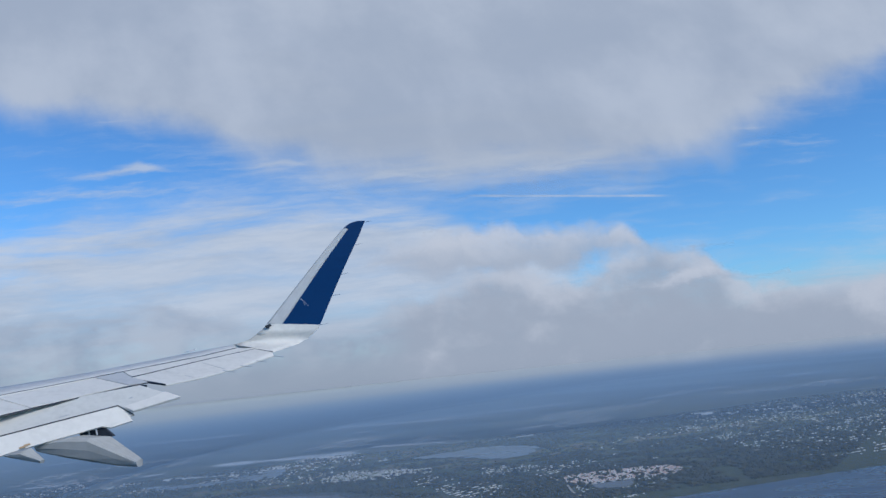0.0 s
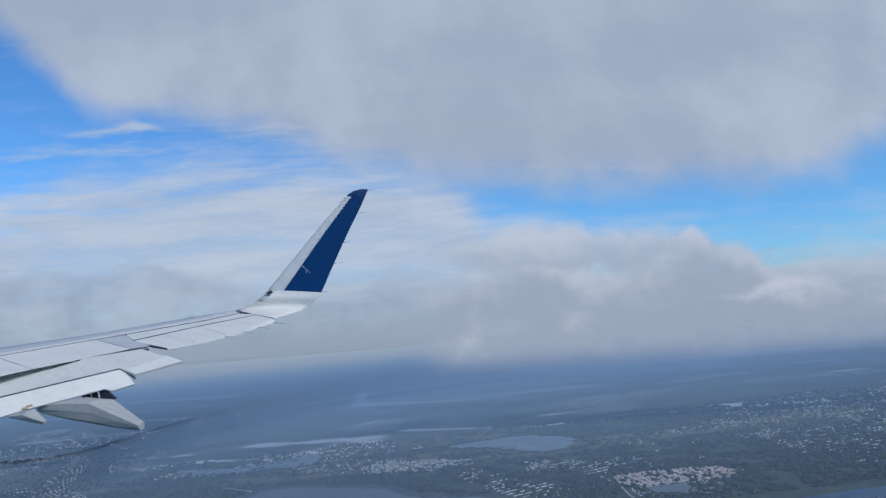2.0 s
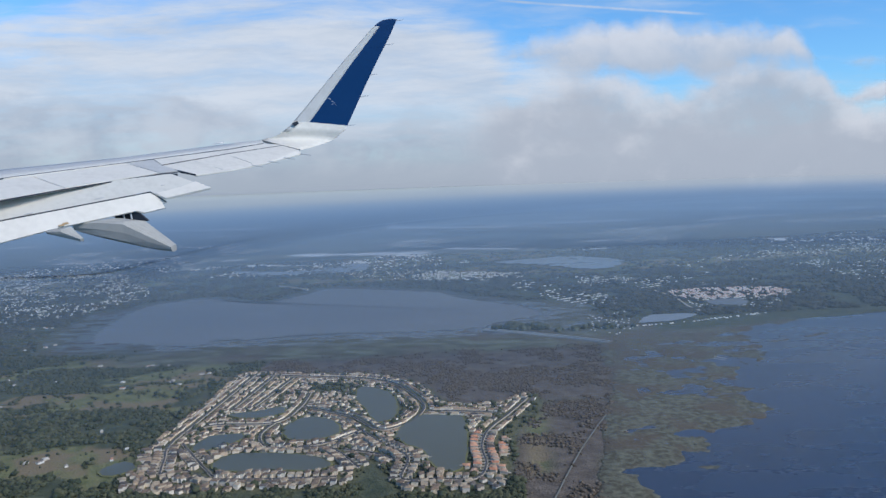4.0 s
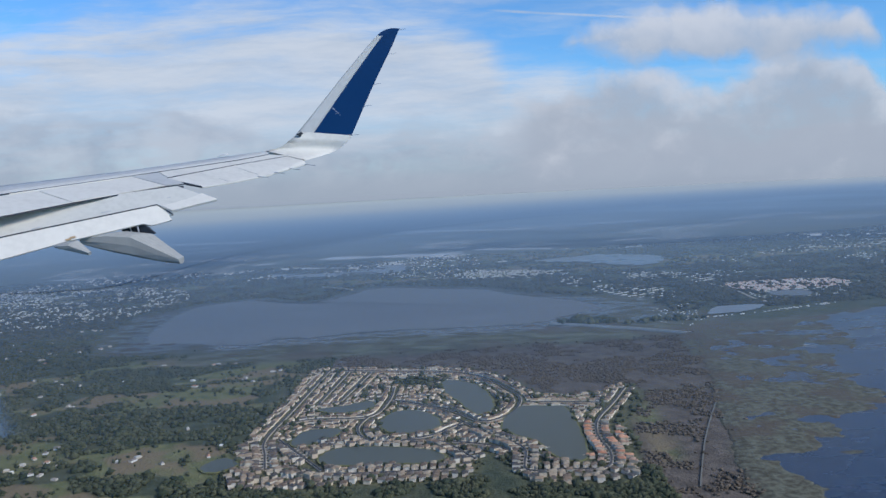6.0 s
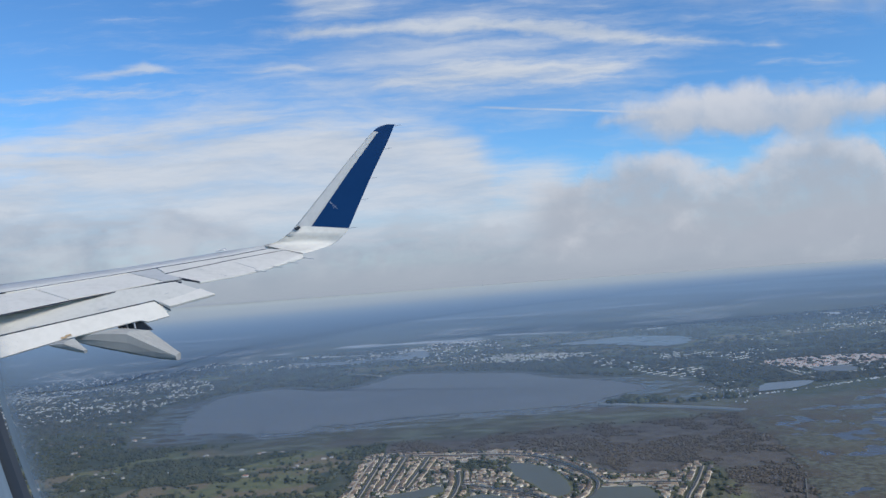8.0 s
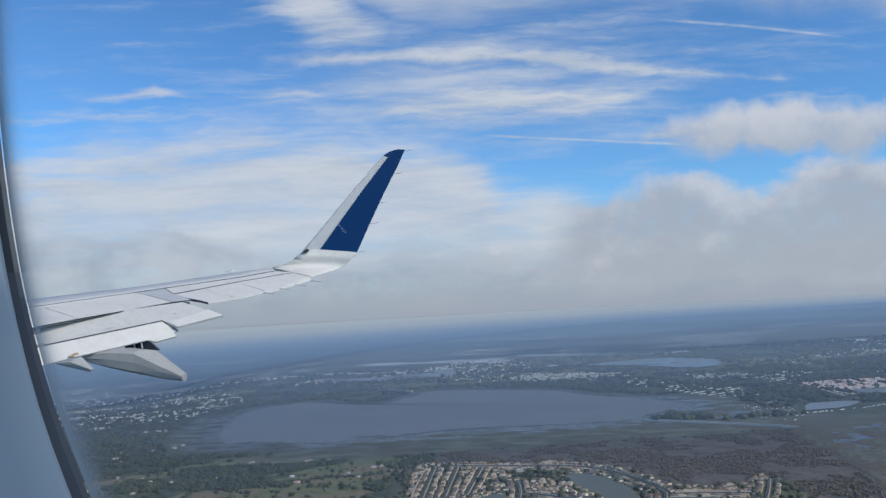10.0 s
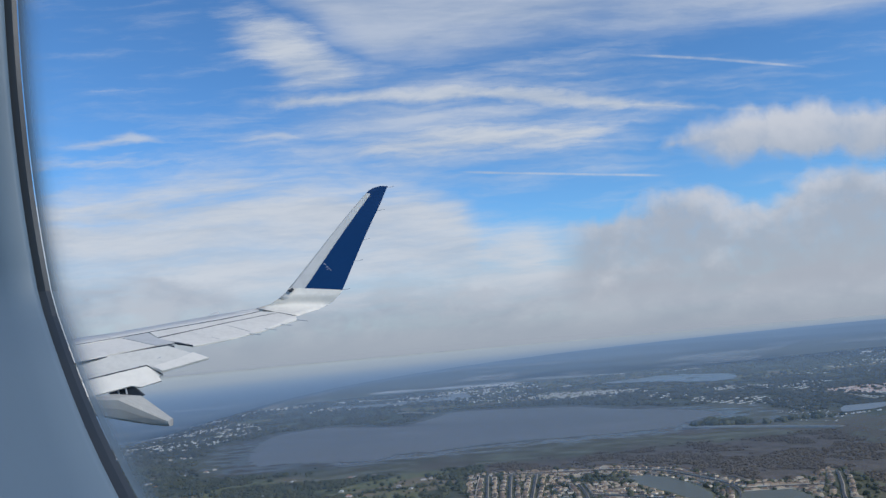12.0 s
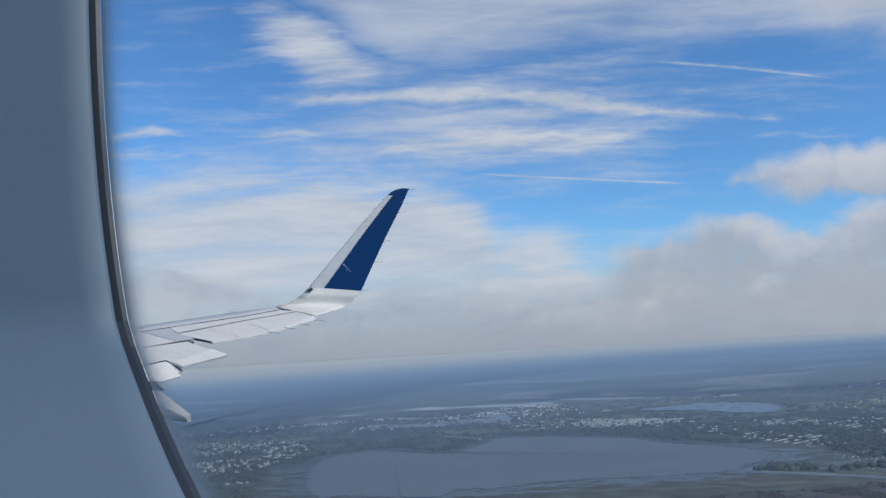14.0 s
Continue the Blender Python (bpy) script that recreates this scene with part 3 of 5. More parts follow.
# the wing box under all the panels, thin towards the trailing edge
rings = []
for a, b in zip(SLAT, [REAR[0], REAR[1], REAR[3], AIL_LEAD[1], AIL_LEAD[2]]):
    a, b = Vector(a), Vector(b)
    rings.append([a - SKIN * 0.012, between(a, b, 0.96) - SKIN * 0.012, between(a, b, 0.96) - SKIN * 0.03, between(a, b, 0.5) - SKIN * 0.2, a - SKIN * 0.2])
wing_part("wing_box", loft(rings), WHITE)
# spoilers and fixed skin panels, with narrow joints between them
off = Vector((0.018, -0.026, -0.012))
wing_part("spoiler", slab([Vector(SLAT[0]) + off, (-6.74, 10.985, 0.876), (-6.135, 10.745, 0.686), (-6.118, 10.716, 0.672), REAR[1], REAR[0]], 0.03, 0.003, -SKIN), WHITE)
wing_part("spoiler", slab([(-6.716, 11.010, 0.879), (-5.758, 12.03, 1.03), (-5.151, 11.81, 0.847), (-6.100, 10.74, 0.68)], 0.03, 0.003, -SKIN), WHITE)
wing_part("spoiler_surround", slab([(-7.02, 10.765, 0.864), (-5.80, 11.985, 1.032), (-5.752, 12.036, 1.032), (-6.72, 11.02, 0.882), (-6.75, 10.99, 0.878)], 0.03, 0, -SKIN), WHITE)
wing_part("skin_panel", slab([(-5.80, 11.995, 1.034), (-5.44, 12.36, 1.085), (-5.238, 12.175, 0.982), (-4.90, 12.02, 0.868), (-5.13, 11.83, 0.852), (-5.74, 12.05, 1.033)], 0.03, 0.003, -SKIN), GREY,
          "grey fixed panel beside the spoilers")
wing_part("skin_panel", slab([(-5.43, 12.38, 1.088), (-4.453, 13.395, 1.232), (-3.96, 13.99, 1.335), (-3.64, 14.06, 1.296), (-4.40, 13.195, 1.157), (-5.225, 12.19, 0.985)], 0.03, 0.003, -SKIN), WHITE)
# near-black sheet between the spoilers and the flap: the cove's shade put into colour
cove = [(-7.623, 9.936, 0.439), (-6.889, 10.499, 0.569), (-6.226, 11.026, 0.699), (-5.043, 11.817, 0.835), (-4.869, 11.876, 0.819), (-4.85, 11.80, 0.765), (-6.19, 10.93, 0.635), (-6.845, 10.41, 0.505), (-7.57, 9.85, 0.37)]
wing_part("flap_cove_shade", slab(cove, 0.03, 0, -FLAP), DARK, "dark sheet standing in for the shade ahead of the extended flap")
# Added strip under the spoilers' rear edge, coloured as the slot's shade.
drops = (0.025, 0.022, 0.02, 0.014, 0.01)
lip = Vector((0.006, -0.014, -0.006))
wing_part("slot_shade", loft([[Vector(p) + lip, Vector(p) + lip + Vector((0.012, -0.012, -d)), Vector(p) + lip + Vector((-0.01, 0.012, -d)), Vector(p) + Vector((-0.02, 0.02, -0.02))] for p, d in zip(REAR, drops)]), DARK,
          "dark strip standing in for the shade inside the flap slot")
wing_part("aileron_seal", slab([(-4.98, 12.05, 0.895), (-4.85, 12.02, 0.865), (-4.62, 11.965, 0.80), (-4.61, 11.96, 0.792), (-4.85, 11.98, 0.845)], 0.02, 0, -SKIN), DARK, "dark seal at the aileron's inner end")
# aileron
aileron = wing_part("aileron", slab([(-5.215, 12.15, 0.97), (-4.395, 13.15, 1.145), (-3.64, 14.01, 1.282), (-3.31, 13.90, 1.18), TRAIL[3], TRAIL[2], TRAIL[1], TRAIL[0]], 0.03, 0.004, -SKIN), WHITE)
for t in (0.22, 0.50, 0.78):
    a, b = between(AIL_LEAD[0], AIL_LEAD[2], t), between(TRAIL[0], TRAIL[3], t)
    wing_part("panel_joint", slab([lifted(a, SKIN, 0.003), lifted(a, SKIN, 0.003) + Vector((0.008, 0.009, 0.002)), lifted(b, SKIN, 0.003) + Vector((0.008, 0.009, 0.002)), lifted(b, SKIN, 0.003)], 0.004, 0, -SKIN), GREY, parent=aileron)
hinge = [(-5.225, 12.17, 0.98), (-4.405, 13.18, 1.153), (-3.65, 14.03, 1.288), (-3.30, 13.92, 1.186)]
wing_part("hinge_gap", slab([lifted(p, SKIN, 0.003) for p in hinge] + [lifted(p, SKIN, 0.003) + Vector((0.010, -0.022, -0.008)) for p in reversed(hinge)], 0.006, 0, -SKIN), DARK, "dark aileron hinge line", aileron)
# main flap and the aft flap behind it
flap = wing_part("flap", slab([(-7.537, 9.789, 0.442), (-6.813, 10.349, 0.573), (-6.16, 10.875, 0.700), (-4.92, 11.712, 0.825), (-4.612, 11.691, 0.695), (-4.284, 11.651, 0.567), (-4.834, 11.189, 0.444),
                        (-5.076, 11.25, 0.558), (-6.663, 10.054, 0.289), (-7.35, 9.484, 0.14)], 0.035, 0.004, -FLAP), PALE)
wing_part("flap_tab", slab([lifted(p, FLAP, 0.010) for p in ((-4.706, 11.5, 0.602), (-4.533, 11.700, 0.677), (-4.284, 11.651, 0.567), (-4.834, 11.189, 0.444), (-4.99, 11.24, 0.525))], 0.012, 0.003, -FLAP), WHITE, parent=flap)
aft_flap = wing_part("aft_flap", slab([(-7.214, 9.287, 0.141), (-6.571, 9.895, 0.286), (-5.083, 11.246, 0.559), (-4.845, 11.274, 0.39), (-4.902, 11.216, 0.372), (-4.85, 11.198, 0.309), (-5.083, 10.974, 0.251),
                            (-5.186, 10.93, 0.288), (-5.986, 10.193, 0.129), (-6.486, 9.704, -0.002), (-7.117, 9.106, -0.146)], 0.03, 0.004, -AFT), WHITE)
joint = [(-7.214, 9.287, 0.141), (-6.571, 9.895, 0.286), (-5.083, 11.246, 0.559), (-4.86, 11.27, 0.40)]
wing_part("flap_joint", slab([lifted(p, AFT, 0.004) for p in joint] + [lifted(p, AFT, 0.004) + Vector((0.004, -0.012, -0.017)) for p in reversed(joint)], 0.006, 0, -AFT), DARK, "dark slot between the two flap sections")
for (x, y, z), n, l in (((-5.737, 10.816, 0.487), FLAP, 0.14), ((-5.594, 11.146, 0.652), FLAP, 0.05), ((-5.25, 11.10, 0.528), FLAP, 0.10), ((-6.45, 10.22, 0.335), FLAP, 0.12), ((-4.98, 11.42, 0.64), FLAP, 0.06)):
    e = Vector((x, y, z)) + n * 0.010
    f = e + Vector((0.74, 0.62, 0.15)) * l
    wing_part("fastener_mark", slab([e, f, f + Vector((0.002, -0.010, -0.008)), e + Vector((0.002, -0.010, -0.008))], 0.005, 0, -n), METAL, parent=flap)
for x, y, z in ((-5.955, 10.263, 0.183), (-5.994, 10.213, 0.159)):
    e = Vector((x, y, z)) + AFT * 0.014
    wing_part("sealant_patch", slab([e, e + Vector((0.055, 0.045, 0.010)), e + Vector((0.075, 0.035, -0.012)), e + Vector((0.02, -0.01, -0.022))], 0.006, 0.002, -AFT), RUST, "brown sealant patch", aft_flap)

# winglet: aerofoil sections that turn from the wing up into the blade
W_LEAD = [(-4.11, 14.3, 1.42), (-3.83, 14.3, 1.48), (-3.62, 14.3, 1.60), (-3.47, 14.38, 1.75), (-3.01, 14.58, 2.29), (-2.55, 14.77, 2.83), (-2.07, 14.96, 3.37), (-1.88, 15.03, 3.57), (-1.74, 15.09, 3.67), (-1.57, 15.15, 3.715)]
W_TRAIL = [(-3.30, 13.95, 1.175), (-2.86, 14.66, 1.34), (-2.61, 14.76, 1.52), (-2.51, 14.8, 1.64), (-2.23, 14.92, 2.2), (-1.94, 15.02, 2.76), (-1.63, 15.13, 3.32), (-1.53, 15.17, 3.52), (-1.46, 15.19, 3.66), (-1.43, 15.2, 3.705)]
FINE = spline([(*a, *b) for a, b in zip(W_LEAD, W_TRAIL)], 4, False)


def section(row, f0, f1):
    """The part of an aerofoil section from chord fraction f0 to f1."""
    a, b = Vector(row[:3]), Vector(row[3:])
    chord = (b - a).length
    upright = min(max((row[2] - 1.42) / 0.45, 0), 1)
    out = Vector((0.05, 0.25 + 0.75 * upright, -0.95 + 0.8 * upright)).normalized()
    thick = lambda f: 0.085 * chord * (2.97 * math.sqrt(max(f, 0)) - 1.26 * f - 3.52 * f * f + 2.84 * f ** 3 - 1.03 * f ** 4) + 0.004
    fs = [f0 + (f1 - f0) * k / 5 for k in range(6)]
    return [between(a, b, f) - out * 0.12 * thick(f) for f in fs] + [between(a, b, f) + out * thick(f) for f in reversed(fs)]


blade0 = 12
smooth(wing_part("wing_tip", loft([section(r, 0.0, 1.0) for r in FINE[: blade0 + 1]], False), WHITE, "white curved root of the winglet"))
winglet = wing_part("winglet", loft([section(r, 0.29, 1.0) for r in FINE[blade0:29]]), BLUE, "dark blue winglet panel")
smooth(wing_part("winglet_edge", loft([section(r, 0.0, 0.29) for r in FINE[blade0:29]], False), GREY, "pale grey winglet leading edge"))
wing_part("winglet_cap", loft([section(r, 0.0, 1.0) for r in FINE[28:]]), BLUE, "rounded blue winglet cap")
wing_part("tip_light", slab([(-3.50, 14.30, 1.70), (-3.40, 14.33, 1.745), (-3.37, 14.34, 1.70), (-3.45, 14.32, 1.655)], 0.03, 0.008, (0, 1, 0)), DARK, "dark glazed navigation light")
for dx, dz, l in ((0.0, 0.0, 0.03), (0.03, -0.02, 0.02), (0.05, -0.06, 0.035), (0.09, -0.09, 0.025), (0.12, -0.13, 0.02), (0.06, -0.11, 0.018)):
    e = Vector((-2.80, 14.50, 2.16)) + Vector((dx, 0.25 * dx - 0.22 * dz * 0, dz))
    wing_part("marking", slab([e, e + Vector((l, 0.25 * l, 0.004)), e + Vector((l, 0.25 * l, -0.008)), e + Vector((0, 0, -0.012))], 0.004, 0, (0, 1, 0)), METAL, "tiny pale worn marking", winglet)
for z, l in ((3.68, 0.15), (3.19, 0.17), (2.67, 0.14), (2.17, 0.17), (1.66, 0.16)):
    k = min(range(len(FINE)), key=lambda i: abs(FINE[i][5] - z) + (100 if i < blade0 else 0))
    e = Vector(FINE[k][3:])
    wing_part("static_wick", rod(e, e + Vector((l, 0.01, 0.012)), 0.007, 0.004, 6), METAL, parent=winglet)
for t in (0.30, 0.52, 0.74, 0.98):
    e = between(TRAIL[1], TRAIL[3], t)
    wing_part("static_wick", rod(e, e + Vector((0.21, -0.03, -0.045)), 0.008, 0.005, 6), METAL, parent=aileron)
wing_part("vortex_fin", slab([(-4.78, 13.45, 1.34), (-4.62, 13.56, 1.365), (-4.60, 13.58, 1.385), (-4.70, 13.5, 1.375)], 0.012, 0), METAL)

# flap track fairings: boat-shaped shells under the flaps
def shell(nt, ft, nb, fb):
    rings = []
    for a, b, c, d in zip(nt, ft, nb, fb):
        a, b, c, d = Vector(a), Vector(b), Vector(c), Vector(d)
        ring = []
        for p, q in ((a, b), (b, d), (d, c), (c, a)):
            ring += [between(p, q, 0.12), between(p, q, 0.5) + ((p + q) / 2 - (a + b + c + d) / 4) * 0.05, between(p, q, 0.88)]
        rings.append(ring)
    return loft(rings)


fairing = wing_part("flap_fairing", shell([(-5.92, 10.45, 0.16), (-5.56, 10.45, 0.19), (-5.2, 10.45, 0.16), (-4.85, 10.45, -0.05), (-4.54, 10.45, -0.23)],
                                          [(-5.93, 10.9, 0.15), (-5.39, 10.9, 0.2), (-5.01, 10.9, 0.13), (-4.78, 10.9, -0.08), (-4.62, 10.9, -0.23)],
                                          [(-5.91, 10.5, 0.06), (-5.56, 10.5, -0.06), (-5.18, 10.5, -0.17), (-4.79, 10.5, -0.27), (-4.54, 10.5, -0.31)],
                                          [(-5.94, 10.9, 0.03), (-5.5, 10.9, -0.09), (-5.05, 10.9, -0.2), (-4.81, 10.9, -0.27), (-4.63, 10.9, -0.33)]), FAIRING, "large boat-shaped flap track fairing")
wing_part("flap_fairing", shell([(-5.79, 9.5, 0.11), (-5.6, 9.5, 0.12), (-5.34, 9.5, 0.0)], [(-5.8, 9.8, 0.14), (-5.59, 9.8, 0.16), (-5.44, 9.8, -0.01)],
                                [(-5.77, 9.55, 0.08), (-5.58, 9.55, 0.02), (-5.36, 9.55, -0.04)], [(-5.79, 9.8, 0.07), (-5.61, 9.8, 0.02), (-5.45, 9.8, -0.05)]), FAIRING, "small pointed flap track fairing")
# Flat plate: the track recess's shade is put into its dark colour.
wing_part("track_recess_shade", slab([(-5.541, 10.97, 0.228), (-5.217, 10.97, 0.306), (-5.034, 10.97, 0.13), (-5.177, 10.97, 0.11), (-5.507, 10.97, 0.141)], 0.05, 0.004, (0, 1, 0)), DARK, "dark plate standing in for the shaded flap track recess", fairing)
for x, z in ((-5.387, 0.266), (-5.279, 0.272)):
    wing_part("track_link", rod((x, 10.93, z), (x + 0.016, 10.93, z - 0.10), 0.014, 0.012, 8), METAL, parent=fairing)


# ---------- sky ----------
LEAN = -SUN_FROM.y / SUN_FROM.z


def cloud_sheet(name, y, a0, a1, b0, b1, mat, label, cols=60, rows=24):
    """A sloping sheet of cloud, edge-on to the sun; a and b are slopes from the eye, to the right and up."""
    bm = bmesh.new()
    slope = bm.verts.layers.float_vector.new("slope")
    eye = Vector(EYE)
    grid = []
    for i in range(cols + 1):
        line = []
        for j in range(rows + 1):
            a, b = a0 + (a1 - a0) * i / cols, b0 + (b1 - b0) * j / rows
            d = y / (1 + LEAN * max(b, -0.1))
            v = bm.verts.new(eye + Vector((a * d, d, b * d)))
            v[slope] = (a, 0.0, b)
            line.append(v)
        grid.append(line)
    for p, q in zip(grid, grid[1:]):
        for j in range(rows):
            bm.faces.new((p[j], q[j], q[j + 1], p[j + 1]))
    return tagged(part(name, bm, mat), label, "cloud", kind="structure")


def slopes(g):
    n = g.node("ShaderNodeAttribute")
    n.attribute_name = "slope"
    return n.outputs["Vector"]


def blob(g, vec, cx, cz, rx, rz, turn=0.0, soft=0.6):
    """A soft oval patch in slopes."""
    c = g.mapping(vec, (1, 1, 1), (-cx, 0, -cz))
    if turn:
        c = g.mapping(c, turn=-turn)
    c = g.mapping(c, (1 / rx, 0, 1 / rz))
    n = g.node("ShaderNodeVectorMath")
    n.operation = "LENGTH"
    g.put(c, n.inputs[0])
    return g.ramp(n.outputs["Value"], 1 + soft * 0.3, 1 - soft)


def warped(g, p, scale, amount, stretch=(1, 1, 1)):
    n = g.noise(g.mapping(p, stretch), scale, 5.0, 0.6, "Color")
    v = g.node("ShaderNodeVectorMath")
    v.operation = "MULTIPLY_ADD"
    g.put(n, v.inputs[0])
    v.inputs[1].default_value = (amount, 0, amount)
    g.put(p, v.inputs[2])
    w = g.node("ShaderNodeVectorMath")
    w.operation = "SUBTRACT"
    g.put(v.outputs[0], w.inputs[0])
    w.inputs[1].default_value = (amount / 2, 0, amount / 2)
    return w.outputs[0]


def split(g, vec):
    n = g.node("ShaderNodeSeparateXYZ")
    g.put(vec, n.inputs[0])
    return n.outputs["X"], n.outputs["Z"]


def profile(g, a, points):
    """A height along a that runs through the given (a, b) points."""
    total = points[0][1]
    for (a0, b0), (a1, b1) in zip(points, points[1:]):
        n = g.node("ShaderNodeMapRange")
        for sock, v in zip(n.inputs, (a, a0, a1, 0.0, b1 - b0)):
            g.put(v, sock)
        total = g.add(n.outputs[0], total)
    return total


def band(g, vec, upper, lower, soft):
    """How deep a place lies between two profiles, 1 at soft inside."""
    a, b = split(g, vec)
    return g.mul(g.math("MINIMUM", g.sub(profile(g, a, upper), b), g.sub(b, profile(g, a, lower))), 1.0 / soft)


def torn(g, depth, noise, pull, lo=0.0, hi=1.0):
    """A cover whose edge is torn by noise."""
    return g.ramp(g.add(depth, g.mul(g.sub(noise, 0.5), pull)), lo, hi)


def high_cloud():
    """Cirrus veils, streaks and the hazy low bank along the horizon."""
    g = Graph("high_cloud")
    p = slopes(g)
    q = warped(g, p, 5.0, 0.05, (0.6, 1, 2.5))
    q2 = warped(g, p, 16.0, 0.022, (0.6, 1, 1.4))
    u, z = split(g, p)
    fibre = g.noise(g.mapping(q2, (2.2, 1, 17.0), turn=7.0), 2.6, 8.0, 0.62)
    streaky = g.noise(g.mapping(q, (1.3, 1, 9.0), turn=5.0), 2.4, 8.0, 0.62)
    fluff = g.noise(g.mapping(q2, (1.0, 1, 1.8)), 15.0, 7.0, 0.62)
    streak = torn(g, band(g, q2, [(-0.25, 0.337), (-0.10, 0.338), (-0.03, 0.340), (0.07, 0.338), (0.18, 0.324), (0.27, 0.310), (0.37, 0.290), (0.49, 0.272)],
                          [(-0.25, 0.320), (-0.135, 0.310), (-0.09, 0.306), (0.0, 0.308), (0.1, 0.302), (0.18, 0.287), (0.29, 0.274), (0.49, 0.267)], 0.014), g.add(g.mul(fluff, 0.6), g.mul(fibre, 0.4)), 3.6, -0.3, 1.3)
    streak = g.mul(streak, g.mul(g.ramp(u, -0.26, -0.19), g.ramp(u, 0.50, 0.45)))
    plume = g.mul(torn(g, blob(g, q2, -0.165, 0.392, 0.13, 0.055, 36, 0.95), fibre, 2.0, 0.0, 1.1), 0.95)
    body = torn(g, band(g, q2, [(-0.16, 0.255), (-0.066, 0.280), (-0.012, 0.289), (0.097, 0.296), (0.174, 0.287), (0.25, 0.278), (0.312, 0.272), (0.40, 0.274)],
                        [(-0.16, 0.225), (-0.068, 0.220), (0.016, 0.216), (0.093, 0.216), (0.201, 0.221), (0.264, 0.242), (0.327, 0.264), (0.40, 0.271)], 0.030), fibre, 3.8, -0.3, 1.5)
    body = g.mul(body, g.mul(g.ramp(u, 0.41, 0.34), g.ramp(u, -0.16, -0.06)))
    veil = torn(g, band(g, q, [(-0.9, 0.21), (-0.55, 0.205), (-0.453, 0.238), (-0.29, 0.246), (-0.137, 0.232), (-0.014, 0.222), (0.046, 0.19), (0.074, 0.15), (0.14, 0.142), (0.22, 0.10)],
                        [(-0.9, -0.1), (0.3, -0.1)], 0.07), streaky, 3.0, -0.4, 1.1)
    thin = g.mul(torn(g, band(g, q, [(-0.7, 0.315), (-0.4, 0.315), (-0.1, 0.295), (0.1, 0.285)], [(-0.7, 0.2), (0.1, 0.2)], 0.05), fibre, 5.5, 0.6, 2.4), 0.75)
    wisp = g.mul(torn(g, band(g, q, [(-0.6, 0.42), (-0.4, 0.40), (-0.25, 0.37)], [(-0.6, 0.31), (-0.25, 0.32)], 0.05), fibre, 6.0, 0.9, 2.6), 0.6)
    thin = g.top(thin, wisp)
    fringe = g.mul(torn(g, band(g, q2, [(0.04, 0.215), (0.12, 0.17), (0.25, 0.145), (0.36, 0.15)], [(0.04, 0.09), (0.36, 0.11)], 0.045), fibre, 5.5, 0.5, 2.4), 0.8)
    thin = g.top(thin, fringe)
    gauze = g.mul(torn(g, blob(g, q, 0.03, 0.275, 0.42, 0.12, -4, 0.9), fibre, 3.0, -0.1, 1.7), 0.78)
    thin = g.top(thin, gauze)
    tuft = g.mul(torn(g, band(g, q2, [(-0.52, 0.281), (-0.453, 0.290), (-0.391, 0.302), (-0.345, 0.284), (-0.283, 0.280), (-0.182, 0.290), (-0.13, 0.269)],
                              [(-0.52, 0.270), (-0.39, 0.273), (-0.28, 0.268), (-0.13, 0.263)], 0.012), fibre, 2.4, 0.0, 1.2), 0.75)
    tuft = g.mul(tuft, g.mul(g.ramp(u, -0.52, -0.44), g.ramp(u, -0.12, -0.17)))
    thread = warped(g, p, 40.0, 0.0016)
    a1, b1 = split(g, thread)
    trails = []
    for pts, half, power in (([(0.03, 0.2125), (0.20, 0.198), (0.345, 0.186)], 0.0030, 0.8), ([(0.27, 0.3635), (0.411, 0.3465), (0.555, 0.325)], 0.0034, 0.85)):
        off = g.math("ABSOLUTE", g.sub(b1, profile(g, a1, pts)))
        ends = g.mul(g.ramp(a1, pts[0][0], pts[0][0] + 0.06), g.ramp(a1, pts[-1][0], pts[-1][0] - 0.05))
        trails.append(g.mul(g.mul(g.ramp(off, half, half * 0.1), ends), g.ramp(fluff, 0.35, 0.65, power * 0.4, power)))
    upper = g.mul(torn(g, band(g, q, [(-0.3, 0.8), (1.0, 0.8)], [(-0.3, 0.62), (-0.19, 0.46), (-0.11, 0.39), (-0.057, 0.352), (0.1, 0.358), (0.26, 0.372), (0.41, 0.376), (0.62, 0.385), (0.9, 0.40)], 0.05), streaky, 2.0, -0.2, 1.4), 0.72)
    grey_top = [(-0.8, 0.10), (-0.58, 0.115), (-0.45, 0.112), (-0.36, 0.114), (-0.29, 0.088), (-0.25, 0.066), (-0.11, 0.066), (-0.065, 0.073), (0.0, 0.072), (0.06, 0.064), (0.2, 0.065), (0.4, 0.05), (0.8, 0.05)]
    puff = g.noise(g.mapping(q, (1.0, 1, 2.0)), 7.0, 7.0, 0.58)
    low = torn(g, band(g, q, grey_top, [(-0.8, -0.2), (0.8, -0.2)], 0.04), puff, 4.2, -0.2, 0.9)
    low = g.mul(low, g.ramp(fluff, 0.2, 0.6, 0.62, 0.95))
    floor_haze = g.ramp(z, 0.085, -0.01, 0.0, 0.97)
    white = g.top(g.top(g.top(veil, streak), g.top(plume, body)), g.top(g.top(thin, tuft), g.top(upper, g.top(*trails))))
    white = g.mul(white, g.ramp(streaky, 0.25, 0.6, 0.72, 0.97))
    cover = g.mul(g.top(white, g.top(low, floor_haze)), g.ramp(z, -0.068, -0.026))
    bright = g.mix(g.ramp(g.mul(g.add(fibre, streaky), 0.5), 0.36, 0.62), (0.49, 0.555, 0.65), (0.64, 0.68, 0.74))
    dull = g.mix(g.ramp(puff, 0.34, 0.66), (0.36, 0.41, 0.50), (0.52, 0.555, 0.62))
